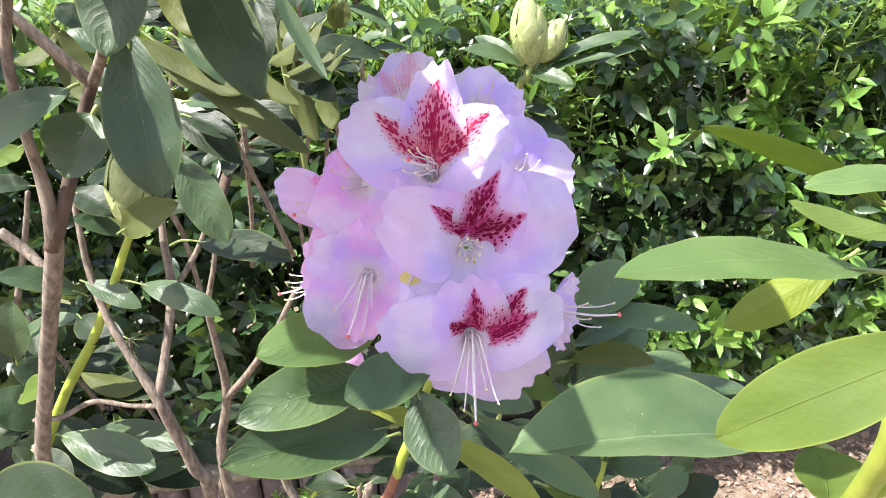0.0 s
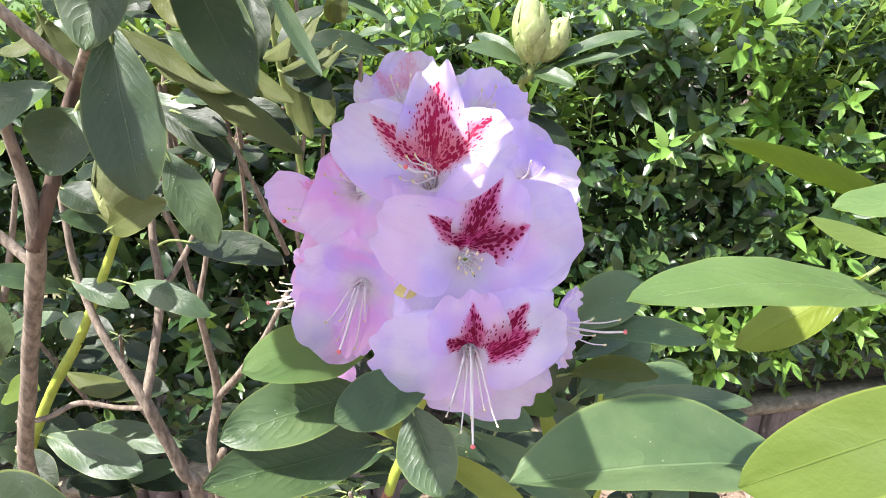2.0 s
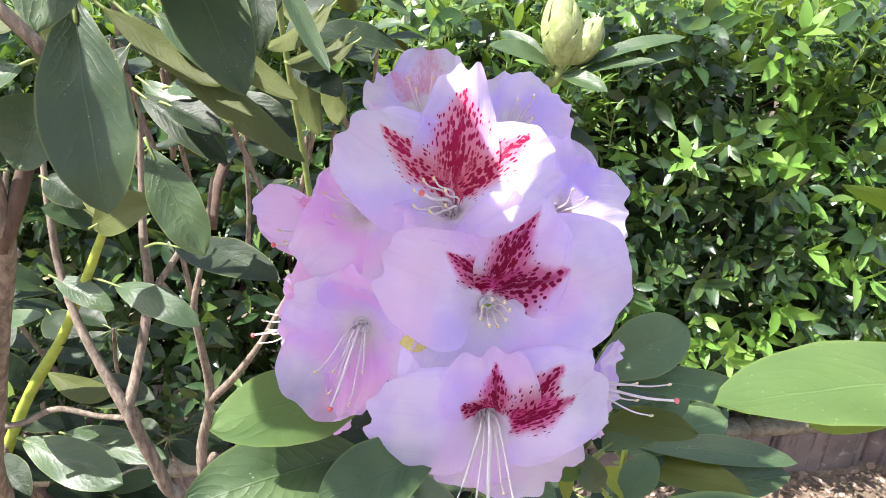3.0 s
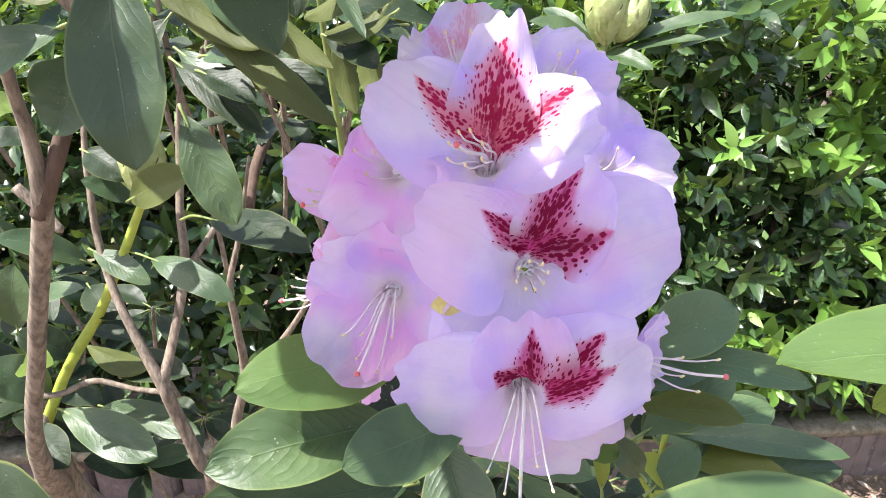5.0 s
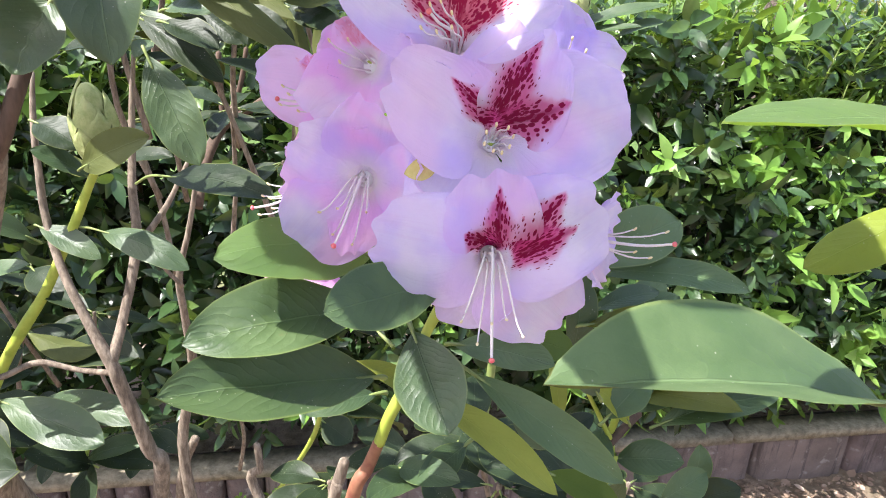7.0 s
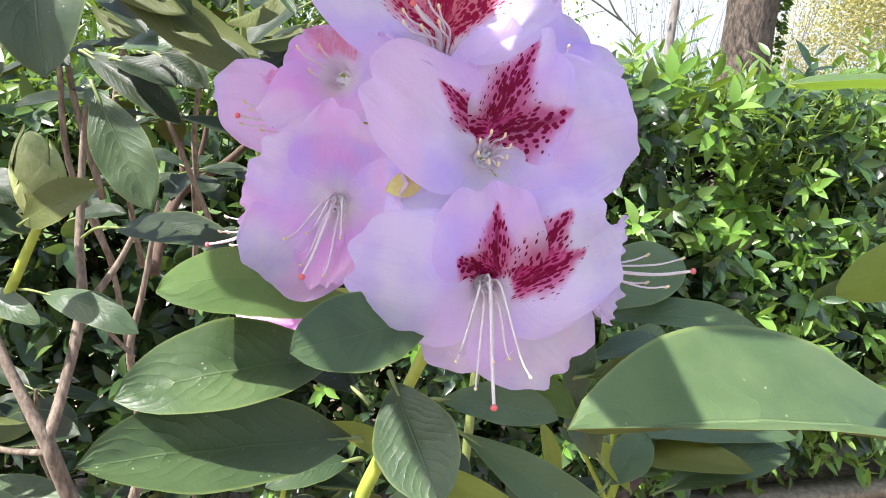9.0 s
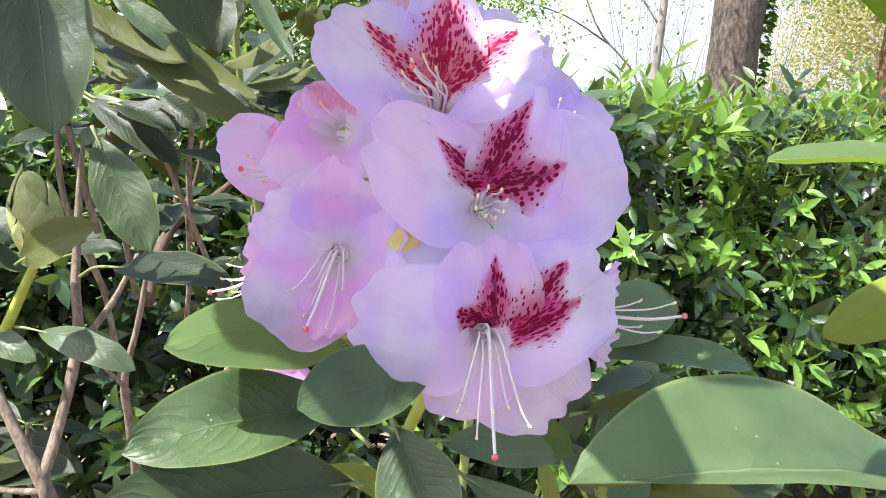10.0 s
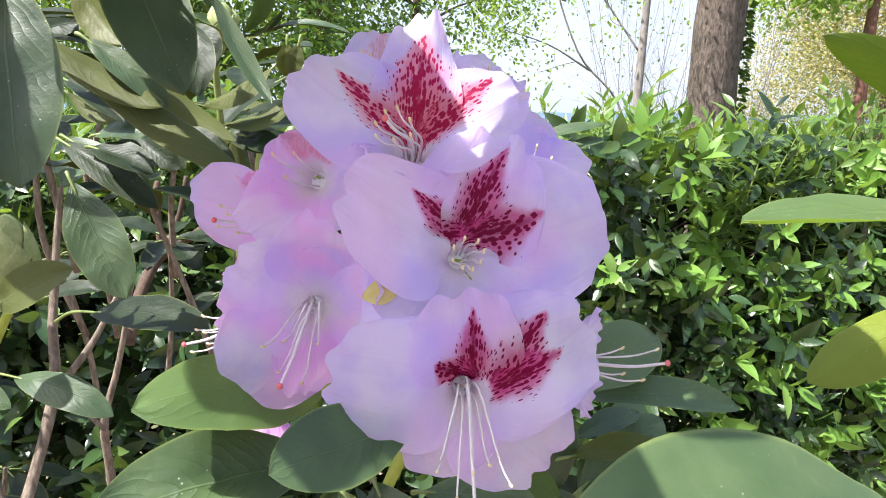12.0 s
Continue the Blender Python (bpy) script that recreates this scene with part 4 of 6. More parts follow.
def build_trees():
    # Stout trunk with ivy.
    x, y = 2.90, 6.0
    limbs = []
    for k in range(5):
        a = 1.3 * k
        limbs.append([(x, y, 4.2 + 0.5 * k, 0.07), (x + 0.9 * math.cos(a), y + 0.9 * math.sin(a), 4.8 + 0.5 * k, 0.05), (x + 2.2 * math.cos(a), y + 2.2 * math.sin(a), 5.3 + 0.6 * k, 0.02)])
    t = limb_tree("tree", (x, y, 0), [(x - 0.05, y, -0.05, 0.30), (x, y, 0.6, 0.235), (x + 0.02, y, 1.8, 0.215), (x + 0.06, y, 3.4, 0.20), (x + 0.05, y, 7.0, 0.14)], limbs,
                  "stout tree with rough grey-brown bark and ivy behind the hedge", TREE_BARK, TREE_LEAF, 1500, 0.06, seed=2, cloud=0.4)
    rng = np.random.default_rng(8)
    n = 420
    z = rng.uniform(0.8, 4.0, n)
    a = rng.normal(-0.15, 0.35, n)
    r = 0.225 + rng.uniform(0, 0.05, n)
    p = np.stack((x + 0.03 + r * np.cos(a), y + r * np.sin(a), z), 1)
    ax = np.stack((np.cos(a), np.sin(a) - 0.5, rng.normal(-0.5, 0.4, n)), 1)
    hang(leaf_mass("ivy", p, ax, np.stack((np.cos(a), np.sin(a), np.ones(n) * 0.5), 1), rng.uniform(0.04, 0.075, n), np.full(n, 0.8), IVY_LEAF), t, "dark ivy leaves", "stuff")
    # Slim trunk.
    x, y = 1.99, 5.4
    limb_tree("young_tree", (x, y, 0), [(x, y, -0.05, 0.04), (x + 0.01, y, 1.5, 0.035), (x + 0.04, y, 2.6, 0.030), (x + 0.10, y, 5.0, 0.018)],
              [[(x + 0.04, y, 2.6, 0.012), (x + 0.3, y, 3.1, 0.008), (x + 0.5, y, 3.5, 0.004)], [(x + 0.02, y, 2.1, 0.010), (x - 0.25, y + 0.1, 2.5, 0.007), (x - 0.5, y + 0.1, 2.8, 0.003)],
               [(x + 0.05, y, 3.0, 0.012), (x - 0.3, y, 3.6, 0.008), (x - 0.5, y, 4.1, 0.004)]],
              "slim young tree with sparse fresh leaves", GREY_TWIG, PALE_LEAF, 700, 0.038, seed=5, cloud=0.18)
    # Leaning thin tree with drooping leafy twigs.
    x, y = 2.75, 7.2
    limb_tree("leaning_tree", (x, y, 0), [(x, y, -0.05, 0.02), (x - 0.2, y, 1.6, 0.013), (x - 0.75, y, 2.3, 0.010), (x - 1.1, y, 3.3, 0.008), (x - 1.2, y, 4.6, 0.005)],
              [[(x - 0.6, y, 2.1, 0.012), (x - 1.1, y - 0.1, 2.35, 0.008), (x - 1.7, y - 0.2, 2.5, 0.003)], [(x - 0.9, y, 2.8, 0.010), (x - 1.3, y, 2.9, 0.007), (x - 1.8, y, 2.9, 0.003)],
               [(x - 1.05, y, 3.2, 0.010), (x - 0.5, y, 3.3, 0.006), (x - 0.1, y, 3.2, 0.003)], [(x - 1.1, y, 3.5, 0.010), (x - 1.8, y, 3.4, 0.006), (x - 2.3, y, 3.1, 0.003)]],
              "thin leaning tree with small fresh leaves on drooping twigs", GREY_TWIG, PALE_LEAF, 2600, 0.046, 0.3, seed=6, cloud=0.14)
    # Bare shrub of fine twigs.
    for k, (x, y, hx) in enumerate(((2.9, 8.0, -0.2), (3.4, 8.4, 0.2), (4.4, 8.2, 0.1))):
        rng = np.random.default_rng(20 + k)
        limbs = []
        for j in range(8):
            tx = x + hx + rng.uniform(-0.8, 0.8)
            limbs.append([(x, y, 0.6 + 0.07 * j, 0.006), ((x + tx) / 2, y + rng.uniform(-0.3, 0.3), 1.8 + rng.uniform(0, 0.4), 0.004), (tx, y + rng.uniform(-0.5, 0.5), 3.3 + rng.uniform(0, 0.8), 0.002)])
        limb_tree("bare_shrub", (x, y, 0), [(x, y, -0.05, 0.05), (x, y, 0.7, 0.04), (x + hx * 0.3, y, 1.6, 0.02)], limbs, "leggy shrub of fine grey twigs, barely in leaf", GREY_TWIG, TREE_LEAF, 140, 0.04, seed=30 + k, cloud=0.2, category="shrub")
    # Beige-tinted tree and the yellow-green boughs before it.
    x, y = 10.9, 14.0
    rng = np.random.default_rng(41)
    limbs = [[(x, y, 0.9 + 0.35 * j, 0.05), (x + 1.0 * math.cos(2.4 * j), y + 1.0 * math.sin(2.4 * j), 1.2 + 0.36 * j, 0.03),
              (x + (2.6 - 0.12 * j) * math.cos(2.4 * j), y + (2.6 - 0.12 * j) * math.sin(2.4 * j), 1.3 + 0.37 * j, 0.01)] for j in range(13)]
    limb_tree("beige_tree", (x, y, 0), [(x, y, -0.05, 0.16), (x, y, 3.0, 0.13), (x, y, 6.5, 0.05)], limbs, "tree with pale beige spring foliage", BARK, BEIGE_LEAF, 85000, 0.062, seed=42, cloud=0.55)
    x, y = 8.05, 11.0
    limbs = [[(x, y, 3.7 + 0.3 * j, 0.03), (x - 0.7, y + rng.uniform(-0.4, 0.4), 3.9 + 0.25 * j, 0.02), (x - 1.7 + 0.5 * j, y + rng.uniform(-0.5, 0.5), 3.75 + 0.25 * j, 0.008)] for j in range(6)]
    limb_tree("red_trunk_tree", (x, y, 0), [(x, y, -0.05, 0.12), (x, y, 2.6, 0.10), (x + 0.1, y, 5.0, 0.05)], limbs, "tree with a reddish trunk and yellow-green boughs", RED_BARK, PALE_LEAF, 8000, 0.10, seed=44, cloud=0.28)
    # Leafy trees and dark trunks behind the bush.
    for k, (x, y, lean) in enumerate(((-3.6, 8.5, 0.2), (-2.2, 9.5, -0.15), (-0.9, 8.8, 0.1), (-1.5, 11.5, 0.2), (-5.0, 10.5, 0.1), (0.3, 11.0, 0.15))):
        rng = np.random.default_rng(60 + k)
        limbs = []
        for j in range(9):
            a = rng.uniform(0, 6.28)
            z = 1.2 + 0.42 * j
            limbs.append([(x + lean * z * 0.3, y, z, 0.03), (x + 0.7 * math.cos(a), y + 0.7 * math.sin(a), z + 0.35, 0.02), (x + 1.4 * math.cos(a), y + 1.4 * math.sin(a), z + 0.55, 0.008)])
        limb_tree("tree", (x, y, 0), [(x, y, -0.05, 0.10), (x + lean * 0.6, y, 2.0, 0.08), (x + lean * 1.5, y, 5.2, 0.04)], limbs,
                  "slender dark-trunked tree in light green leaf", BARK_DARK, TREE_LEAF if k % 3 == 1 else TREE_LEAF_DARK, 8500, 0.085, seed=70 + k, cloud=0.34)


# ---- low edging of blocks with a wooden cap ----
def block_material():
    n = Nodes("edging_block")
    vec = n.coords("Object")
    col = n.mix(n.ramp(n.noise(vec, 9.0, 5.0), 0.3, 0.7), (0.085, 0.060, 0.055), (0.19, 0.135, 0.122))
    col = n.mix(n.math("MULTIPLY", n.per_object(), 0.4), col, (0.24, 0.19, 0.15))
    col = n.mix(n.ramp(n.noise(n.coords("Object", (1, 1, 0.12)), 34.0, 5.0, 0.7), 0.50, 0.68, 0, 0.7), col, (0.055, 0.042, 0.036))
    col = n.mix(n.ramp(n.noise(vec, 26.0, 4.0), 0.58, 0.75, 0, 0.5), col, (0.40, 0.36, 0.33))
    n.base(col, 0.95)
    n.bump(n.math("ADD", n.noise(vec, 120.0, 5.0), n.noise(n.coords("Object", (1, 1, 0.15)), 60.0, 3.0)), 0.9, 0.004)
    return n.mat


BLOCK = block_material()


def build_edging():
    wall = thing("wall_edging", (0.0, 1.86, 0.0), "low purplish block edging under a weathered wooden cap", "edging", kind="structure")
    rng = random.Random(3)
    s = -2.4
    turn = Matrix.Rotation(WALL_A, 4, "Z")
    while s < 3.0:
        w = rng.uniform(0.085, 0.14) if s < 0.45 else rng.uniform(0.30, 0.37)
        bm = bmesh.new()
        cols = 6 if w < 0.2 else 18
        h = 0.185 + rng.uniform(-0.006, 0.004)
        rows = []
        for zz in (-0.04, 0.02, 0.07, 0.12, 0.165, h):
            row = []
            for ix in range(cols + 1):
                x = (ix / cols - 0.5) * (w - 0.007)
                edge = min(1.0, (0.5 - abs(ix / cols - 0.5)) * cols / 1.2)
                ridge = 0.008 * noise.noise(Vector((s * 9 + ix * 0.9, zz * 3, 0))) + 0.004 * noise.noise(Vector((s * 5 + ix * 2.3, zz * 16, 4)))
                y = -0.030 * edge ** 0.5 + ridge * edge + (0.010 if zz == h else 0)
                row.append(bm.verts.new((x, y, zz)))
            row.append(bm.verts.new(((w - 0.007) / 2, 0.09, zz)))
            row.append(bm.verts.new((-(w - 0.007) / 2, 0.09, zz)))
            rows.append(row)
        k = len(rows[0])
        for r0, r1 in zip(rows, rows[1:]):
            for i in range(k):
                bm.faces.new((r0[i], r0[(i + 1) % k], r1[(i + 1) % k], r1[i]))
        bm.faces.new(rows[-1])
        ctr = WALL_O + ALONG * (s + w / 2)
        bm.transform(Matrix.Translation(ctr) @ turn @ Matrix.Rotation(radians(rng.uniform(-1.5, 1.5)), 4, "Z"))
        part("block", bm, BLOCK, wall)
        s += w
    s = -2.4
    while s < 3.0:
        w = rng.uniform(0.9, 1.3)
        bm = bmesh.new()
        bmesh.ops.create_cube(bm, size=1.0)
        bmesh.ops.scale(bm, vec=(w - 0.006, 0.085, 0.042), verts=bm.verts)
        bmesh.ops.bevel(bm, geom=bm.edges, offset=0.005, segments=2, affect="EDGES")
        bm.transform(Matrix.Translation(WALL_O + ALONG * (s + w / 2) - BACK * 0.008 + np.array((0, 0, 0.204))) @ turn)
        part("cap_board", bm, WOOD, wall, "weathered grey-brown wooden cap board")
        s += w


# ---- litter on the soil ----
DRY_LEAF = hedge_leaf_material("dry_leaf", (0.13, 0.082, 0.055), (0.27, 0.185, 0.135), (0.42, 0.32, 0.26), 0.05, 0.85)


def build_litter():
    rng = np.random.default_rng(12)
    n = 15000
    x, y = rng.uniform(-1.4, 1.9, n), rng.uniform(0.9, 2.0, n)
    keep = y < 1.75 + 0.155 * x - 0.045
    x, y = x[keep], y[keep]
    z = np.array([soil_height(a, b) for a, b in zip(x, y)]) + rng.uniform(0.001, 0.012, len(x))
    n = len(x)
    ax = np.stack((rng.normal(0, 1, n), rng.normal(0, 1, n), rng.normal(0, 0.15, n)), 1)
    up = np.stack((rng.normal(0, 0.35, n), rng.normal(0, 0.35, n), np.ones(n)), 1)
    ob = leaf_mass("leaf_litter", np.stack((x, y, z), 1), ax, up, rng.exponential(0.008, n) + 0.008, rng.uniform(0.4, 0.8, n), DRY_LEAF)
    tagged(ob, "dry brown leaves and chips strewn over the soil", "leaf litter", kind="stuff")
    for k in range(16):
        a, px, py = rng.uniform(0, 3.1), rng.uniform(0.5, 1.5), rng.uniform(1.3, 1.8)
        ln = rng.uniform(0.05, 0.16)
        py = min(py, 1.65 + 0.155 * px - ln)
        bm = bmesh.new()
        h = soil_height(px, py) + 0.008
        tube(bm, [(px, py, h, 0.002), (px + ln * 0.5 * math.cos(a), py + ln * 0.5 * math.sin(a), h + 0.006, 0.0018), (px + ln * math.cos(a), py + ln * math.sin(a), h, 0.001)], 5, 0.1, 4)
        me = bpy.data.meshes.new("dry_twig")
        bm.to_mesh(me)
        bm.free()
        me.materials.append(BARK)
        tagged(new("dry_twig", me), "thin dry grey-brown twig lying on the soil", "twig", "twigs on the soil")


def build_weeds():
    """Small ferny weeds in the soil before the edging."""
    rng = np.random.default_rng(31)
    for x, y, h in ((-0.41, 1.61, 0.11), (-0.33, 1.60, 0.09), (-0.50, 1.57, 0.13), (-0.43, 1.53, 0.07)):
        z = soil_height(x, y)
        weed = thing("weed", (x, y, z), "small ferny bright green weed on bare soil", "weed")
        tagged(weed, "small ferny bright green weed on bare soil", "weed", "weeds on the soil")
        P, A = [], []
        for k in range(7):
            a = 2 * math.pi * k / 7 + rng.uniform(-0.3, 0.3)
            reach = h * rng.uniform(0.5, 0.9)
            tip = np.array((reach * math.cos(a), reach * math.sin(a), h * rng.uniform(0.7, 1.1)))
            o = np.array((x, y, z - 0.004))
            part("stalk", tube(bmesh.new(), [(*o, 0.0012), (*(o + tip * np.array((0.35, 0.35, 0.7))), 0.001), (*(o + tip), 0.0006)], 4, 0, 3), PETIOLE, weed)
            side = np.array((-math.sin(a), math.cos(a), 0.0))
            for j in range(9):
                f = 0.35 + 0.65 * j / 8
                p = o + tip * np.array((f * f, f * f, 1 - (1 - f) ** 1.6))
                for w in (-1, 1):
                    P.append(p)
                    A.append(side * w + tip / np.linalg.norm(tip) * 0.5 + rng.normal(0, 0.1, 3))
        P, A = np.array(P), np.array(A)
        hang(leaf_mass("frond", P, A, np.tile((0.0, 0.0, 1.0), (len(P), 1)) + rng.normal(0, 0.2, P.shape), rng.uniform(0.014, 0.024, len(P)), np.full(len(P), 0.5), HEDGE_YOUNG), weed, "", "stuff")


# ---- the rhododendron ----
bush = thing("rhododendron_bush", (-0.60, 0.74, 0.0), "rhododendron bush with a lilac flower truss and leathery leaves", "shrub")
part("stem", tube(bmesh.new(), [(-0.6200, 0.7500, 0.0000, 0.0280), (-0.6000, 0.7200, 0.5000, 0.0256), (-0.5400, 0.6600, 0.8500, 0.0208), (-0.4970, 0.6200, 1.0290, 0.0173), (-0.4260, 0.5300, 1.1880, 0.0082), (-0.3580, 0.4900, 1.3420, 0.0067), (-0.3120, 0.4650, 1.4400, 0.0066), (-0.2960, 0.4550, 1.4810, 0.0065), (-0.2910, 0.4500, 1.5180, 0.0044), (-0.2860, 0.4400, 1.5550, 0.0036), (-0.2780, 0.4300, 1.6020, 0.0033), (-0.2610, 0.4200, 1.6390, 0.0032), (-0.2450, 0.4100, 1.6740, 0.0029)], 10, 0.2), BARK, bush)
part("stem", tube(bmesh.new(), [(-0.3030, 0.4570, 1.4620, 0.0061), (-0.2910, 0.4560, 1.4830, 0.0060), (-0.2790, 0.4600, 1.5100, 0.0048), (-0.2650, 0.4800, 1.5590, 0.0048), (-0.2540, 0.4800, 1.5790, 0.0044)], 8, 0.15), BARK_DARK, bush)
part("shoot", tube(bmesh.new(), [(-0.5350, 0.6400, 1.0650, 0.0069), (-0.4530, 0.6200, 1.2030, 0.0061), (-0.3950, 0.6200, 1.2870, 0.0051), (-0.3500, 0.6150, 1.3630, 0.0045), (-0.3270, 0.6100, 1.4030, 0.0039), (-0.3150, 0.6080, 1.4230, 0.0036)], 8, 0.15), GREEN_STEM, bush)
part("stem", tube(bmesh.new(), [(-0.4600, 0.7200, 0.5500, 0.0100), (-0.3120, 0.6200, 1.0400, 0.0086), (-0.3070, 0.6000, 1.1210, 0.0074), (-0.3150, 0.5850, 1.2020, 0.0065), (-0.3200, 0.5810, 1.2350, 0.0061), (-0.3570, 0.6000, 1.3050, 0.0043), (-0.3790, 0.6200, 1.3620, 0.0039), (-0.3830, 0.6300, 1.4150, 0.0034), (-0.3850, 0.6400, 1.4550, 0.0029), (-0.3840, 0.6500, 1.4930, 0.0019)], 8, 0.15), BARK, bush)
part("stem", tube(bmesh.new(), [(-0.3200, 0.5810, 1.2350, 0.0058), (-0.3130, 0.6000, 1.2680, 0.0048), (-0.3010, 0.6250, 1.3370, 0.0045), (-0.3040, 0.6400, 1.3890, 0.0040), (-0.3050, 0.6500, 1.4170, 0.0035), (-0.3030, 0.6600, 1.4640, 0.0028), (-0.2950, 0.6600, 1.5110, 0.0018)], 8, 0.15), BARK, bush)
part("stem", tube(bmesh.new(), [(-0.3010, 0.6250, 1.3370, 0.0033), (-0.2870, 0.6400, 1.3560, 0.0031), (-0.2740, 0.6500, 1.3770, 0.0028), (-0.2570, 0.6600, 1.4120, 0.0021)], 8, 0.15), BARK, bush)
part("twig", tube(bmesh.new(), [(-0.3230, 0.5850, 1.2210, 0.0030), (-0.3540, 0.5850, 1.2230, 0.0027), (-0.3890, 0.5800, 1.2330, 0.0030), (-0.4200, 0.5700, 1.2220, 0.0031), (-0.4430, 0.5600, 1.2260, 0.0026)], 8, 0.15), BARK, bush)
part("stem", tube(bmesh.new(), [(-0.3600, 0.8600, 0.5000, 0.0100), (-0.3830, 0.8400, 0.8960, 0.0081), (-0.3540, 0.8400, 1.0510, 0.0068), (-0.3460, 0.8200, 1.1450, 0.0051), (-0.3390, 0.8000, 1.2250, 0.0045), (-0.3200, 0.8000, 1.2890, 0.0035), (-0.3060, 0.8000, 1.3460, 0.0028), (-0.2940, 0.8000, 1.3990, 0.0017)], 8, 0.15), BARK, bush)
part("stem", tube(bmesh.new(), [(-0.3550, 0.8400, 1.0460, 0.0061), (-0.3070, 0.8200, 1.1040, 0.0051), (-0.2590, 0.8000, 1.1730, 0.0039), (-0.2180, 0.8000, 1.2430, 0.0034)], 8, 0.15), BARK, bush)
part("twig", tube(bmesh.new(), [(-0.3360, 0.8000, 1.2120, 0.0027), (-0.3500, 0.7800, 1.2490, 0.0026), (-0.3580, 0.7600, 1.2850, 0.0023)], 8, 0.15), BARK, bush)
part("stem", tube(bmesh.new(), [(-0.3850, 1.0000, 1.2500, 0.0092), (-0.3840, 1.0500, 1.3060, 0.0087), (-0.3630, 1.1000, 1.3600, 0.0081), (-0.3100, 1.1000, 1.3920, 0.0065), (-0.2560, 1.1000, 1.4380, 0.0053), (-0.2150, 1.1000, 1.4690, 0.0046)], 8, 0.15), BARK_DARK, bush)
part("twig", tube(bmesh.new(), [(-0.3630, 1.1000, 1.3600, 0.0067), (-0.3660, 1.1000, 1.4140, 0.0051), (-0.3640, 1.1000, 1.4700, 0.0044)], 8, 0.15), BARK_DARK, bush)
part("twig", tube(bmesh.new(), [(-0.3580, 1.1000, 1.3650, 0.0059), (-0.3340, 1.1000, 1.4220, 0.0044), (-0.3210, 1.1000, 1.4780, 0.0036)], 8, 0.15), BARK_DARK, bush)
part("twig", tube(bmesh.new(), [(-0.5550, 0.7500, 1.3670, 0.0066), (-0.5330, 0.7500, 1.3430, 0.0066), (-0.5060, 0.7400, 1.3200, 0.0059)], 8, 0.15), BARK, bush)
part("twig", tube(bmesh.new(), [(-0.6390, 0.8500, 1.2130, 0.0050), (-0.5960, 0.8500, 1.3190, 0.0041), (-0.5730, 0.8500, 1.3850, 0.0033)], 8, 0.15), BARK, bush)
part("stem", tube(bmesh.new(), [(-0.4790, 0.6000, 1.1600, 0.0082), (-0.4860, 0.6200, 1.0780, 0.0134), (-0.4930, 0.6400, 1.0110, 0.0165), (-0.4830, 0.6800, 0.8900, 0.0208)], 10, 0.2), BARK, bush)
part("stem", tube(bmesh.new(), [(-0.1100, 0.3800, 1.1000, 0.0050), (-0.0700, 0.3500, 1.2890, 0.0039), (-0.0660, 0.3500, 1.3060, 0.0038), (-0.0620, 0.3500, 1.3220, 0.0032)], 8, 0.15), BARK, bush)
part("shoot", tube(bmesh.new(), [(-0.2160, 0.7000, 0.9570, 0.0029), (-0.2050, 0.6900, 0.9810, 0.0031), (-0.1670, 0.6600, 1.0580, 0.0028), (-0.1410, 0.6300, 1.1190, 0.0028), (-0.1260, 0.6000, 1.1720, 0.0026), (-0.1220, 0.5800, 1.2040, 0.0023)], 8, 0.15), GREEN_STEM, bush)
leaf(bush, (-0.123, 0.58, 1.202), (-0.162, 0.6, 1.207), 0.0312, (0, -0.4, 0.9), seed=101, top=LEAF_DARK_SHADE)
leaf(bush, (-0.128, 0.62, 1.147), (-0.095, 0.6, 1.137), 0.0334, (0, -0.6, 0.8), seed=102, top=LEAF_DARK_SHADE)
leaf(bush, (-0.172, 0.66, 1.006), (-0.114, 0.64, 1.054), 0.0294, (0, -0.6, 0.8), seed=103, top=LEAF_DARK_SHADE)
leaf(bush, (-0.116, 0.6, 1.602), (-0.149, 0.57, 1.577), 0.0228, (-0.1, 0.3, -0.9), seed=104)
leaf(bush, (-0.095, 0.62, 1.585), (-0.143, 0.6, 1.564), 0.0237, (-0.1, 0.3, -0.9), seed=105)
leaf(bush, (-0.098, 0.66, 1.564), (-0.144, 0.64, 1.557), 0.0209, (0, -0.6, 0.6), seed=106, top=LEAF_DARK_SHADE)
leaf(bush, (-0.155, 0.58, 1.636), (-0.137, 0.56, 1.604), 0.0240, (0.2, -0.95, 0.1), seed=107, top=LEAF_DARK_SHADE)
leaf(bush, (-0.146, 0.62, 1.559), (-0.104, 0.6, 1.543), 0.0238, (0.1, -0.8, 0.5), seed=108, top=LEAF_DARK_SHADE)
leaf(bush, (-0.226, 0.52, 1.553), (-0.159, 0.49, 1.514), 0.0203, (0.1, -0.8, 0.5), seed=109, top=LEAF_DARK_SHADE)
leaf(bush, (-0.208, 0.56, 1.552), (-0.19, 0.55, 1.533), 0.0240, (0, -0.9, 0.3), seed=110, top=LEAF_DARK_SHADE)
leaf(bush, (-0.202, 0.58, 1.554), (-0.165, 0.56, 1.533), 0.0203, (0.1, -0.9, 0.3), seed=111, top=LEAF_DARK_SHADE)
leaf(bush, (-0.238, 0.56, 1.585), (-0.196, 0.54, 1.566), 0.0160, (0.3, 0.45, -0.8), seed=112)
leaf(bush, (-0.204, 0.5, 1.649), (-0.169, 0.48, 1.61), 0.0232, (0.3, 0.4, -0.8), seed=113, top=LEAF_OLIVE, under=LEAF_OLIVE)
leaf(bush, (-0.212, 0.52, 1.63), (-0.236, 0.5, 1.623), 0.0113, (0, -0.6, 0.7), seed=114, top=LEAF_DARK_SHADE)
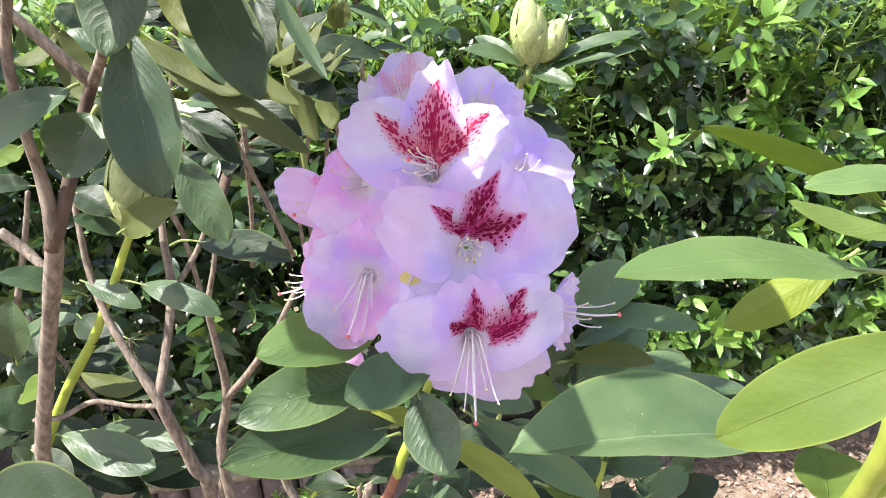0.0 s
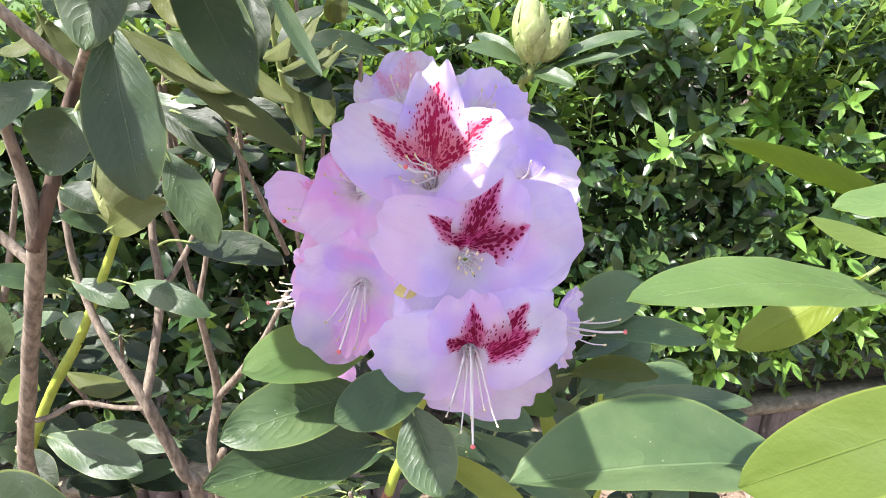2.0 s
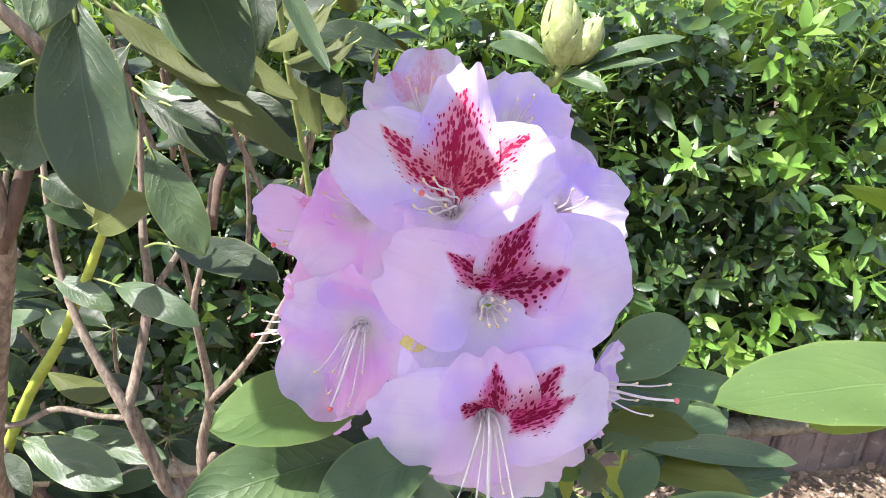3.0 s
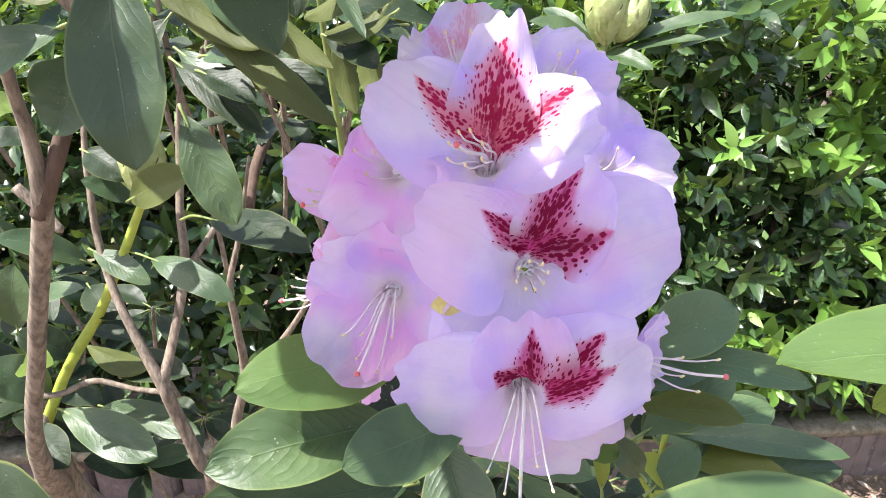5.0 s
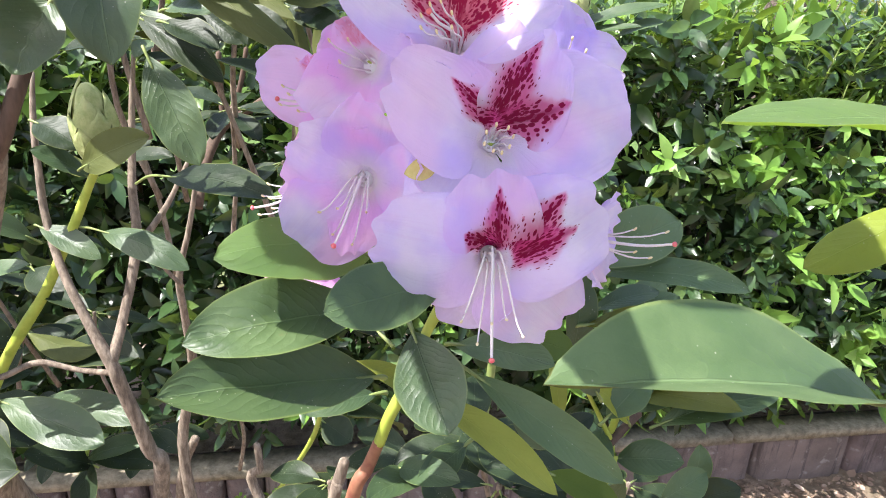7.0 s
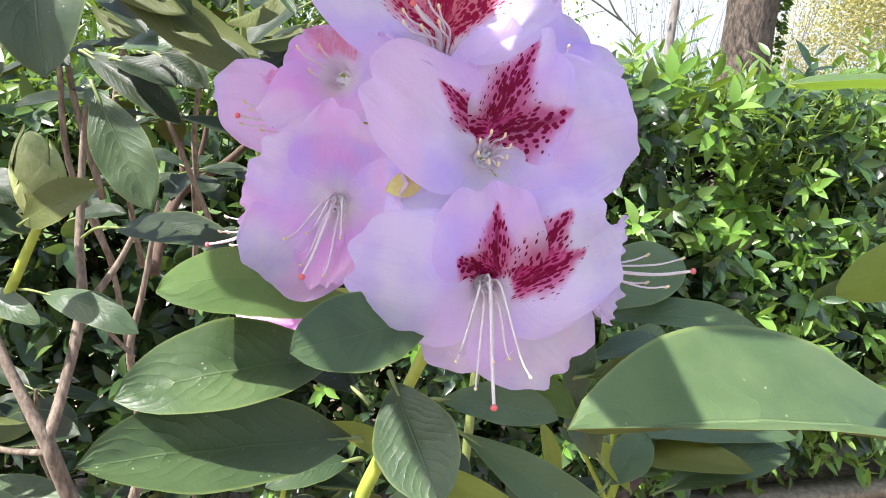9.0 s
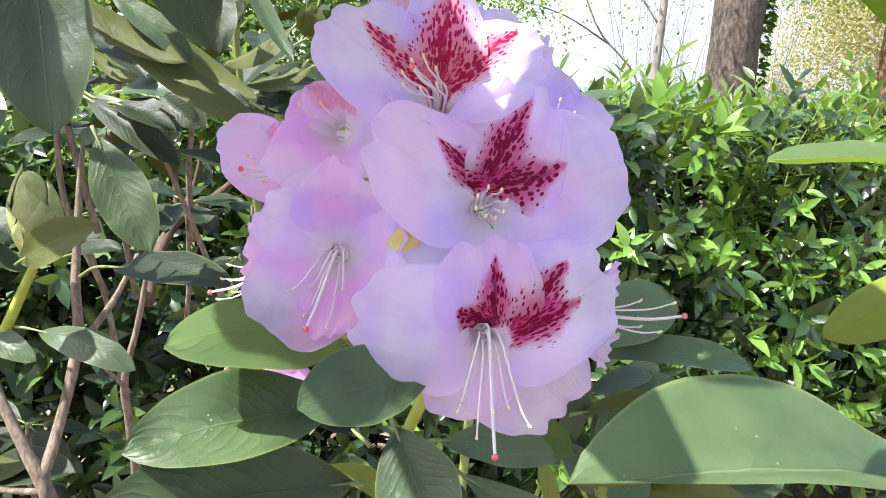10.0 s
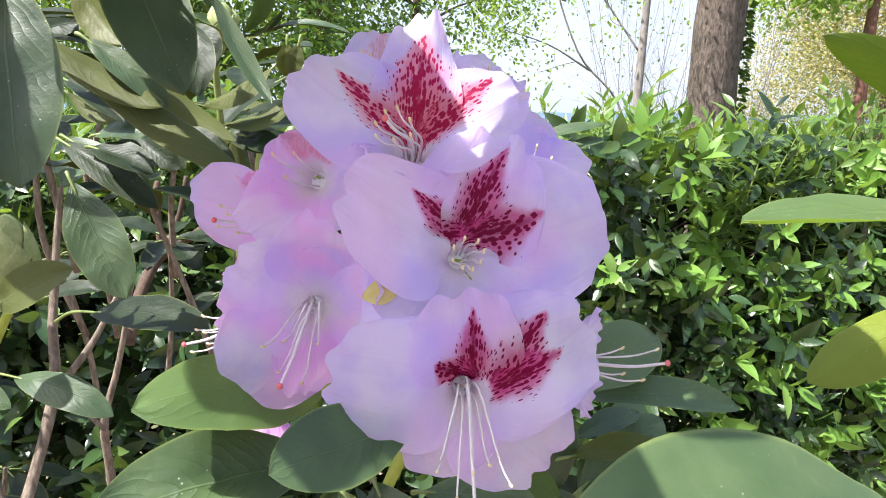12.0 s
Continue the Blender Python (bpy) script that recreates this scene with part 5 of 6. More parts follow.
leaf(bush, (-0.246, 0.54, 1.621), (-0.202, 0.52, 1.627), 0.0180, (0, -0.9, 0.3), seed=115, top=LEAF_DARK_SHADE)
leaf(bush, (-0.093, 0.6, 1.626), (-0.095, 0.6, 1.601), 0.0149, (0.2, -0.9, 0.3), seed=116, top=LEAF_OLIVE)
part("stem", tube(bmesh.new(), [(-0.1000, 1.1000, 0.0200, 0.0090), (-0.3730, 1.1500, 0.5360, 0.0106), (-0.3700, 1.1500, 0.6290, 0.0084), (-0.3730, 1.1500, 0.6870, 0.0073)], 8, 0.15), BARK, bush)
part("stem", tube(bmesh.new(), [(-0.4250, 0.9000, 0.7650, 0.0101), (-0.4040, 0.8800, 0.8550, 0.0080), (-0.3710, 0.8600, 0.9280, 0.0068)], 8, 0.15), BARK, bush)
part("shoot", tube(bmesh.new(), [(-0.0900, 0.4000, 1.0500, 0.0055), (-0.0750, 0.3600, 1.1800, 0.0050), (-0.0530, 0.3150, 1.3240, 0.0039), (-0.0440, 0.3120, 1.3500, 0.0035), (-0.0380, 0.3100, 1.3680, 0.0030)], 10, 0.08), RED_STEM, bush)
part("shoot", tube(bmesh.new(), [(-0.0380, 0.3100, 1.3670, 0.0030), (-0.0330, 0.3080, 1.3840, 0.0031), (-0.0260, 0.3090, 1.4000, 0.0031), (-0.0220, 0.3120, 1.4120, 0.0027), (-0.0170, 0.3180, 1.4240, 0.0025), (0.0000, 0.3220, 1.4600, 0.0035)], 10, 0.08), GREEN_STEM, bush)
part("shoot", tube(bmesh.new(), [(0.1450, 0.2000, 1.4140, 0.0050), (0.1340, 0.1700, 1.4800, 0.0040), (0.1270, 0.1550, 1.5130, 0.0036), (0.1230, 0.1500, 1.5330, 0.0031), (0.1150, 0.1360, 1.5640, 0.0025)], 10, 0.05), GREEN_STEM, bush)
part("shoot", tube(bmesh.new(), [(0.1350, 0.1720, 1.4780, 0.0026), (0.1400, 0.1650, 1.4890, 0.0025), (0.1480, 0.1600, 1.4900, 0.0025)], 10, 0.05), GREEN_STEM, bush)
core = Vector((0.0, 0.335, 1.475))
flower(bush, core, (-0.0089, 0.300, 1.5605), (-0.05, -0.75, 0.65), ((-38, 0.012, 75, 0.014), (-137, 0.018, 45, 0.015), (153, 0.042, 74, 0.0225), (29, 0.036, 96, 0.0215), (86, 0.044, 88, 0.0155)), seed=1, layer=0.0026,
       blotch="backlit", style=(-0.45, -0.35, 1), style_len=0.020, label="flower with a crimson blotch tinted as backlit on lilac petals")
flower(bush, core, (0.0072, 0.287, 1.5259), (0.10, -0.90, 0.40), ((-17, 0.041, 110, 0.018), (-126, 0.040, 115, 0.0225), (17, 0.053, 106, 0.0275), (156, 0.046, 55, 0.0225), (68, 0.038, 82, 0.0245)), seed=2,
       style=(0.05, -0.4, 1), style_len=0.012, stamens=8, pistil=False, tube_len=0.006)
flower(bush, core, (0.0082, 0.271, 1.4849), (0.06, -0.97, 0.18), ((-43, 0.043, 124, 0.022), (-136, 0.025, 112, 0.0235), (165, 0.042, 79, 0.0225), (28, 0.041, 100, 0.0255), (96, 0.029, 80, 0.0215)), seed=3,
       blotch="split", style=(-0.05, -1.0, 0.55), style_len=0.040, stamens=5)
flower(bush, core, (-0.044, 0.303, 1.5043), (-0.10, -0.98, 0.20), ((150, 0.028, 46, 0.021), (-85, 0.032, 30, 0.014), (-127, 0.035, 40, 0.0235), (65, 0.039, 36, 0.022), (10, 0.038, 34, 0.020)), seed=4,
       blotch="plain", rosy=True, style=(-0.18, -1.0, 0.8), style_len=0.034, stamens=5, tube_len=0.006)
flower(bush, core, (-0.0613, 0.338, 1.5316), (-0.73, -0.68, -0.10), ((30, 0.018, 50, 0.016), (-26, 0.020, 45, 0.018), (102, 0.018, 52, 0.013), (-94, 0.030, 42, 0.020), (160, 0.036, 42, 0.022)), seed=5, size=0.9,
       blotch="faint", rosy=True, style=(0, 0.1, 1), style_len=0.026, stamens=4)
flower(bush, core, (-0.022, 0.350, 1.5840), (-0.1, -0.5, 0.85), ((20, 0.022, 70, 0.018), (160, 0.022, 70, 0.018), (-50, 0.02, 60, 0.016), (-130, 0.02, 60, 0.016), (90, 0.024, 66, 0.02)), seed=6, size=0.95,
       blotch="faint", pistil=False, style=(0, 0, 1), style_len=0.014, stamens=3)
flower(bush, core, (0.0170, 0.350, 1.5789), (0.30, -0.65, 0.70), ((180, 0.014, 80, 0.015), (-85, 0.018, 60, 0.015), (110, 0.016, 80, 0.016), (40, 0.018, 72, 0.016), (-20, 0.019, 62, 0.017)), seed=7,
       blotch="plain", pistil=False, style=(0, 0, 1), style_len=0.014, stamens=3)
flower(bush, core, (0.0380, 0.330, 1.5470), (0.40, -0.82, 0.42), ((176, 0.012, 100, 0.016), (-72, 0.020, 95, 0.020), (-4, 0.023, 80, 0.020), (45, 0.018, 84, 0.020), (94, 0.026, 88, 0.020)), seed=8,
       blotch="plain", pistil=False, style=(-0.2, 0.1, 1), style_len=0.016, stamens=4)
flower(bush, core, (0.050, 0.302, 1.483), (0.88, -0.42, -0.05), ((18, 0.03, 55, 0.022), (90, 0.03, 55, 0.022), (162, 0.03, 55, 0.022), (234, 0.03, 55, 0.022), (306, 0.03, 55, 0.022)), seed=9, size=0.66,
       blotch="plain", style=(-0.05, 0.12, 1), style_len=0.050, stamens=4)
flower(bush, core, (-0.0451, 0.322, 1.5487), (-0.40, -0.85, 0.30), ((170, 0.016, 70, 0.018), (60, 0.012, 90, 0.016), (115, 0.014, 90, 0.018), (-110, 0.028, 50, 0.022), (-35, 0.034, 55, 0.024)), seed=10,
       blotch="faint", rosy=True, pistil=False, style=(-0.5, 0.2, 1), style_len=0.014, stamens=3, tube_len=0.006)
flower(bush, core, (-0.066, 0.335, 1.451), (-0.5, -0.2, -0.8), ((18, 0.03, 50, 0.022), (90, 0.03, 50, 0.022), (162, 0.03, 50, 0.022), (234, 0.03, 50, 0.022), (306, 0.03, 50, 0.022)), seed=11, size=0.66,
       blotch="faint", rosy=True, pistil=False, style=(0, 0, 1), style_len=0.02, stamens=3)
flower(bush, core, (-0.07, 0.335, 1.49), (-0.95, 0, -0.1), ((18, 0.028, 50, 0.022), (90, 0.028, 50, 0.022), (162, 0.028, 50, 0.022), (234, 0.028, 50, 0.022), (306, 0.028, 50, 0.022)), seed=12, size=0.7,
       blotch="faint", rosy=True, style=(0, -0.35, 1), style_len=0.042, stamens=5)
leaf(bush, (-0.038, 0.298, 1.413), (-0.111, 0.24, 1.439), 0.0350, (-0.05, -0.62, 0.78), seed=117, sag=0.03, fold=0.40, top=LEAF_QUILTED)
leaf(bush, (-0.043, 0.295, 1.449), (-0.106, 0.256, 1.452), 0.0337, (-0.05, -0.66, 0.75), seed=118, sag=0.06, fold=0.34, top=LEAF_QUILTED)
leaf(bush, (-0.009, 0.27, 1.475), (-0.049, 0.237, 1.477), 0.0251, (-0.25, -0.8, 0.5), seed=119, sag=0.02, fold=0.18, blunt=0.6, petiole=0.006)
leaf(bush, (-0.022, 0.3, 1.436), (-0.005, 0.262, 1.41), 0.0302, (0, -0.85, 0.5), seed=120, sag=0.03, fold=0.2, petiole=0.006)
leaf(bush, (-0.042, 0.31, 1.467), (-0.093, 0.262, 1.485), 0.0331, (-0.1, -0.62, 0.78), seed=121, sag=0.12, fold=-0.15, top=LEAF_THIN, under=LEAF_THIN_UNDER)
leaf(bush, (-0.037, 0.33, 1.415), (-0.071, 0.36, 1.425), 0.0227, (0, -0.5, 0.85), seed=122, top=LEAF_DARK_SHADE)
leaf(bush, (0.007, 0.325, 1.4), (0.083, 0.3, 1.356), 0.0210, (0.1, -0.8, 0.6), seed=123, sag=0.05, fold=0.35, top=LEAF_NEAR)
leaf(bush, (-0.018, 0.32, 1.391), (0.049, 0.29, 1.356), 0.0175, (0.3, -0.5, 0.8), seed=124, top=LEAF_SUNLIT, fold=0.3)
leaf(bush, (-0.002, 0.33, 1.413), (0.043, 0.3, 1.421), 0.0219, (0.1, -0.5, 0.85), seed=125, sag=0.06, top=LEAF_NEAR)
leaf(bush, (0.025, 0.33, 1.419), (0.062, 0.34, 1.402), 0.0236, (0.2, -0.4, 0.9), seed=126, top=LEAF_YOUNG)
leaf(bush, (-0.028, 0.34, 1.353), (-0.052, 0.3, 1.39), 0.0160, (-0.1, -0.4, 0.9), seed=127, top=LEAF_DARK_SHADE)
leaf(bush, (-0.031, 0.33, 1.335), (0.003, 0.3, 1.353), 0.0166, (0.1, -0.6, 0.8), seed=128)
leaf(bush, (-0.016, 0.34, 1.319), (-0.042, 0.29, 1.349), 0.0197, (-0.2, -0.6, 0.8), seed=129)
leaf(bush, (-0.04, 0.32, 1.389), (-0.072, 0.3, 1.39), 0.0152, (0, -0.5, 0.85), seed=130)
leaf(bush, (-0.055, 0.33, 1.401), (-0.021, 0.35, 1.369), 0.0136, (0, -0.5, 0.85), seed=131, top=LEAF_SUNLIT)
leaf(bush, (0.064, 0.36, 1.445), (0.118, 0.38, 1.466), 0.0315, (0.1, -0.7, 0.7), seed=132, blunt=0.6, top=LEAF_NEAR)
leaf(bush, (0.071, 0.37, 1.437), (0.155, 0.36, 1.434), 0.0187, (0.1, -0.55, 0.85), seed=133, sag=0.1, top=LEAF_NEAR)
leaf(bush, (0.083, 0.38, 1.38), (0.134, 0.4, 1.411), 0.0278, (-0.3, -0.7, 0.6), seed=134, top=LEAF_NEAR)
leaf(bush, (0.066, 0.37, 1.383), (0.067, 0.38, 1.434), 0.0210, (0.4, -0.8, 0.4), seed=135, top=LEAF_TOP)
leaf(bush, (0.072, 0.37, 1.405), (0.132, 0.37, 1.403), 0.0212, (0.1, -0.3, 0.95), seed=136, sag=0.08, top=LEAF_OLIVE)
leaf(bush, (0.108, 0.45, 1.319), (0.198, 0.47, 1.335), 0.0325, (0.1, -0.5, 0.85), seed=137, top=LEAF_NEAR)
leaf(bush, (0.125, 0.45, 1.325), (0.224, 0.42, 1.341), 0.0217, (0.05, -0.45, 0.9), seed=138, sag=0.06)
leaf(bush, (0.122, 0.46, 1.3), (0.189, 0.4, 1.33), 0.0277, (0, -0.4, 0.9), seed=139, top=LEAF_OLIVE)
leaf(bush, (0.115, 0.46, 1.321), (0.163, 0.5, 1.325), 0.0208, (0, -0.6, 0.8), seed=140, top=LEAF_DARK_SHADE)
leaf(bush, (0.118, 0.42, 1.273), (0.158, 0.4, 1.288), 0.0268, (0.1, -0.55, 0.85), seed=141, sag=0.08)
leaf(bush, (0.19, 0.45, 1.216), (0.196, 0.46, 1.257), 0.0222, (0.2, -0.8, 0.5), seed=142, top=LEAF_NEAR)
leaf(bush, (0.156, 0.42, 1.237), (0.19, 0.43, 1.256), 0.0229, (0.1, -0.7, 0.7), seed=143, top=LEAF_NEAR)
leaf(bush, (0.186, 0.44, 1.219), (0.218, 0.43, 1.242), 0.0263, (0.1, -0.7, 0.7), seed=144, top=LEAF_DARK_SHADE)
leaf(bush, (0.106, 0.42, 1.299), (0.089, 0.38, 1.285), 0.0218, (0, -0.7, 0.7), seed=145, top=LEAF_TOP)
leaf(bush, (0.098, 0.4, 1.247), (0.106, 0.36, 1.305), 0.0180, (0, -0.7, 0.7), seed=146, top=LEAF_TOP)
leaf(bush, (0.071, 0.4, 1.317), (0.065, 0.42, 1.35), 0.0128, (0.4, -0.8, 0.3), seed=147, top=LEAF_SUNLIT)
leaf(bush, (0.144, 0.42, 1.303), (0.222, 0.42, 1.331), 0.0271, (0, -0.4, 0.9), seed=148, sag=0.1)
leaf(bush, (0.077, 0.38, 1.409), (0.121, 0.4, 1.414), 0.0142, (0, -0.5, 0.85), seed=149)
part("shoot", tube(bmesh.new(), [(0.0700, 0.5000, 0.9000, 0.0040), (0.1110, 0.4200, 1.2390, 0.0023), (0.1150, 0.4200, 1.2800, 0.0021), (0.1020, 0.4100, 1.3110, 0.0017), (0.0850, 0.4000, 1.3440, 0.0013)], 8, 0.15), GREEN_STEM, bush)
part("twig", tube(bmesh.new(), [(0.1040, 0.4100, 1.2850, 0.0030), (0.1180, 0.4200, 1.2950, 0.0030), (0.1330, 0.4300, 1.3050, 0.0028)], 8, 0.15), BARK_DARK, bush)
leaf(bush, (0.101, 0.4, 1.389), (0.13, 0.42, 1.413), 0.0214, (-0.2, -0.8, 0.5), seed=150, top=LEAF_NEAR)
leaf(bush, (0.085, 0.385, 1.375), (0.106, 0.4, 1.397), 0.0203, (-0.2, -0.85, 0.45), seed=151, top=LEAF_NEAR)
leaf(bush, (0.085, 0.37, 1.359), (0.062, 0.365, 1.391), 0.0170, (0.1, -0.85, 0.5), seed=152, top=LEAF_TOP)
leaf(bush, (0.101, 0.4, 1.321), (0.13, 0.42, 1.343), 0.0235, (-0.1, -0.8, 0.55), seed=153, top=LEAF_NEAR)
leaf(bush, (0.123, 0.42, 1.304), (0.088, 0.4, 1.347), 0.0192, (0.1, -0.6, 0.8), seed=154, top=LEAF_SUNLIT, under=LEAF_SUNLIT)
leaf(bush, (0.127, 0.43, 1.307), (0.164, 0.45, 1.321), 0.0240, (-0.1, -0.7, 0.7), seed=155, top=LEAF_TOP)
leaf(bush, (0.155, 0.47, 1.338), (0.203, 0.48, 1.318), 0.0294, (0.1, -0.6, 0.75), seed=156)
leaf(bush, (0.11, 0.44, 1.328), (0.09, 0.44, 1.354), 0.0189, (0.2, -0.9, 0.3), seed=157, top=LEAF_DARK_SHADE)
part("shoot", tube(bmesh.new(), [(0.0850, 0.4700, 1.1000, 0.0035), (0.1130, 0.4200, 1.3010, 0.0025), (0.1100, 0.4200, 1.3310, 0.0021), (0.1100, 0.4200, 1.3590, 0.0017), (0.1080, 0.4100, 1.3830, 0.0014)], 8, 0.15), GREEN_STEM, bush)
whorl(bush, (-0.123, 0.62, 1.067), 6, 0.070, seed=400)
whorl(bush, (-0.024, 0.6, 1.118), 7, 0.078, seed=401)
whorl(bush, (0.035, 0.62, 1.135), 7, 0.086, seed=402)
whorl(bush, (0.055, 0.55, 1.131), 7, 0.070, seed=403)
whorl(bush, (0.122, 0.6, 1.135), 7, 0.078, seed=404)
whorl(bush, (0.128, 0.52, 1.151), 6, 0.086, seed=405)
whorl(bush, (0.206, 0.62, 1.078), 6, 0.070, seed=406)
leaf(bush, (0.007, 0.33, 1.353), (-0.018, 0.31, 1.343), 0.0166, (-0.1, -0.8, 0.5), seed=158)
leaf(bush, (0.062, 0.36, 1.331), (0.031, 0.34, 1.365), 0.0167, (-0.1, -0.8, 0.5), seed=159)
leaf(bush, (0.044, 0.35, 1.334), (0.084, 0.37, 1.345), 0.0156, (0.1, -0.7, 0.6), seed=160, top=LEAF_DARK_SHADE)
leaf(bush, (0.058, 0.36, 1.31), (0.098, 0.34, 1.304), 0.0181, (0.1, -0.6, 0.8), seed=161, top=LEAF_YOUNG)
leaf(bush, (0.146, 0.235, 1.449), (0.02, 0.205, 1.473), 0.0479, (0, -0.15, 0.98), seed=162, sag=0.05, fold=0.6, blunt=0.5, petiole=0.03, top=LEAF_NEAR, wavy=0.01)
leaf(bush, (0.116, 0.125, 1.572), (0.068, 0.14, 1.532), 0.0212, (-0.1, -0.62, 0.78), seed=163, sag=0.05, fold=0.1, top=LEAF_YOUNG)
leaf(bush, (0.155, 0.22, 1.539), (0.054, 0.198, 1.552), 0.0335, (0, -0.06, 1), seed=164, sag=0.06, fold=0.06, top=LEAF_THIN, under=LEAF_THIN_UNDER, petiole=0.02)
leaf(bush, (0.191, 0.29, 1.513), (0.132, 0.281, 1.481), 0.0219, (-0.3, 0.35, -0.85), seed=165, sag=0.05, fold=0.2, top=LEAF_SUN, under=LEAF_SUN)
leaf(bush, (0.165, 0.235, 1.56), (0.091, 0.235, 1.593), 0.0190, (-0.1, 0.45, 0.88), seed=166, sag=0.03, fold=0.15, top=LEAF_YOUNG, under=LEAF_THIN_UNDER)
leaf(bush, (0.162, 0.2, 1.579), (0.121, 0.215, 1.575), 0.0243, (0, -0.1, 1), seed=167, sag=0.06, fold=0.1, top=LEAF_THIN, under=LEAF_THIN_UNDER)
leaf(bush, (0.195, 0.25, 1.54), (0.141, 0.26, 1.554), 0.0150, (-0.1, 0.4, -0.9), seed=168, sag=0.06, fold=0.1, top=LEAF_THIN, under=LEAF_THIN_UNDER)
leaf(bush, (0.155, 0.21, 1.434), (0.156, 0.23, 1.45), 0.0316, (0.1, -0.8, 0.5), seed=169, top=LEAF_YOUNG, fold=0.3)
leaf(bush, (-0.0255, 0.2775, 1.5145), (-0.0135, 0.2764, 1.5182), 0.0080, (0, -0.9, 0.3), seed=170, top=SEPAL, under=SEPAL, petiole=0, fold=0.15)
flower_bud(bush, (0.1, 0.8, 1.538), (-0.10, -0.1, 1), 0.078, 0.042, 3, "pale green flower bud")
flower_bud(bush, (0.11, 0.8, 1.54), (0.55, -0.1, 1), 0.056, 0.034, 4)
part("shoot", tube(bmesh.new(), [(0.0600, 0.8600, 0.9000, 0.0060), (0.0750, 0.8400, 1.2000, 0.0060), (0.0860, 0.8200, 1.4830, 0.0047), (0.0950, 0.8000, 1.5200, 0.0046), (0.1020, 0.8000, 1.5400, 0.0050)], 8, 0.15), PETIOLE, bush)
leaf(bush, (0.102, 0.8, 1.529), (0.227, 0.8, 1.569), 0.0217, (0.1, -0.4, 0.9), seed=171, sag=0.05)
leaf(bush, (0.104, 0.8, 1.523), (0.195, 0.78, 1.546), 0.0189, (0.1, -0.4, 0.9), seed=172, sag=0.05)
leaf(bush, (0.094, 0.8, 1.533), (0.02, 0.78, 1.558), 0.0248, (-0.1, -0.6, 0.8), seed=173)
leaf(bush, (0.097, 0.8, 1.526), (0.144, 0.76, 1.517), 0.0223, (0.1, -0.7, 0.7), seed=174)
leaf(bush, (0.09, 0.8, 1.53), (0.036, 0.84, 1.566), 0.0231, (-0.1, -0.5, 0.8), seed=175)
leaf(bush, (0.097, 0.82, 1.475), (0.151, 0.8, 1.428), 0.0261, (0.2, -0.7, 0.6), seed=176, top=LEAF_DARK_SHADE)
leaf(bush, (0.09, 0.82, 1.482), (0.132, 0.8, 1.475), 0.0168, (0.1, -0.6, 0.8), seed=177, top=LEAF_DARK_SHADE)
leaf(bush, (0.174, 0.8, 1.533), (0.225, 0.8, 1.551), 0.0177, (0.1, -0.5, 0.9), seed=178)
leaf(bush, (-0.159, 0.345, 1.626), (-0.149, 0.321, 1.544), 0.0375, (0.1, -0.9, 0.36), seed=179, sag=0.04, fold=0.16, blunt=0.55)
leaf(bush, (-0.142, 0.34, 1.675), (-0.156, 0.312, 1.616), 0.0345, (0, -0.9, 0.4), seed=180, sag=0.03, fold=0.15)
leaf(bush, (-0.149, 0.415, 1.668), (-0.109, 0.388, 1.58), 0.0367, (0.1, -0.85, 0.5), seed=181, sag=0.04, fold=0.15)
leaf(bush, (-0.204, 0.47, 1.612), (-0.088, 0.41, 1.541), 0.0196, (0.35, 0.45, -0.75), seed=182, sag=0.06, fold=0.12)
leaf(bush, (-0.153, 0.48, 1.561), (-0.104, 0.46, 1.541), 0.0231, (0.2, -0.7, 0.7), seed=183, top=LEAF_DARK_SHADE)
leaf(bush, (-0.193, 0.455, 1.534), (-0.161, 0.437, 1.471), 0.0305, (0.1, -0.85, 0.5), seed=184, sag=0.03, fold=0.2)
leaf(bush, (-0.248, 0.46, 1.562), (-0.269, 0.443, 1.521), 0.0494, (0, -0.85, 0.5), seed=185, sag=0.05, fold=0.25, blunt=0.4)
leaf(bush, (-0.248, 0.44, 1.583), (-0.291, 0.4, 1.55), 0.0372, (0, -0.6, 0.8), seed=186, sag=0.08, fold=0.2)
leaf(bush, (-0.218, 0.52, 1.437), (-0.122, 0.46, 1.444), 0.0312, (0.1, -0.55, 0.85), seed=187, sag=0.08, fold=0.1, top=LEAF_DARK_SHADE, petiole=0.05)
leaf(bush, (-0.318, 0.6, 1.36), (-0.228, 0.565, 1.342), 0.0286, (0.1, -0.6, 0.8), seed=188, sag=0.14, fold=-0.1, petiole=0.03)
leaf(bush, (-0.318, 0.585, 1.424), (-0.245, 0.560, 1.460), 0.0340, (0.1, -0.85, 0.5), seed=189, sag=0.06, fold=0.2, blunt=0.5, top=LEAF_UNDER)
leaf(bush, (-0.331, 0.62, 1.405), (-0.369, 0.6, 1.435), 0.0229, (-0.1, -0.5, 0.8), seed=190)
leaf(bush, (-0.328, 0.62, 1.408), (-0.371, 0.64, 1.424), 0.0176, (0.1, 0.5, -0.8), seed=191)
leaf(bush, (-0.199, 0.5, 1.55), (-0.157, 0.48, 1.536), 0.0227, (0.1, -0.6, 0.8), seed=192, top=LEAF_DARK_SHADE)
leaf(bush, (-0.205, 0.52, 1.557), (-0.165, 0.5, 1.558), 0.0256, (0.1, -0.6, 0.8), seed=193)
leaf(bush, (-0.197, 0.5, 1.629), (-0.236, 0.5, 1.624), 0.0132, (0, -0.3, 0.95), seed=194, top=LEAF_DARK_SHADE)
leaf(bush, (-0.202, 0.52, 1.613), (-0.232, 0.52, 1.619), 0.0175, (0, -0.5, 0.85), seed=195, top=LEAF_DARK_SHADE)
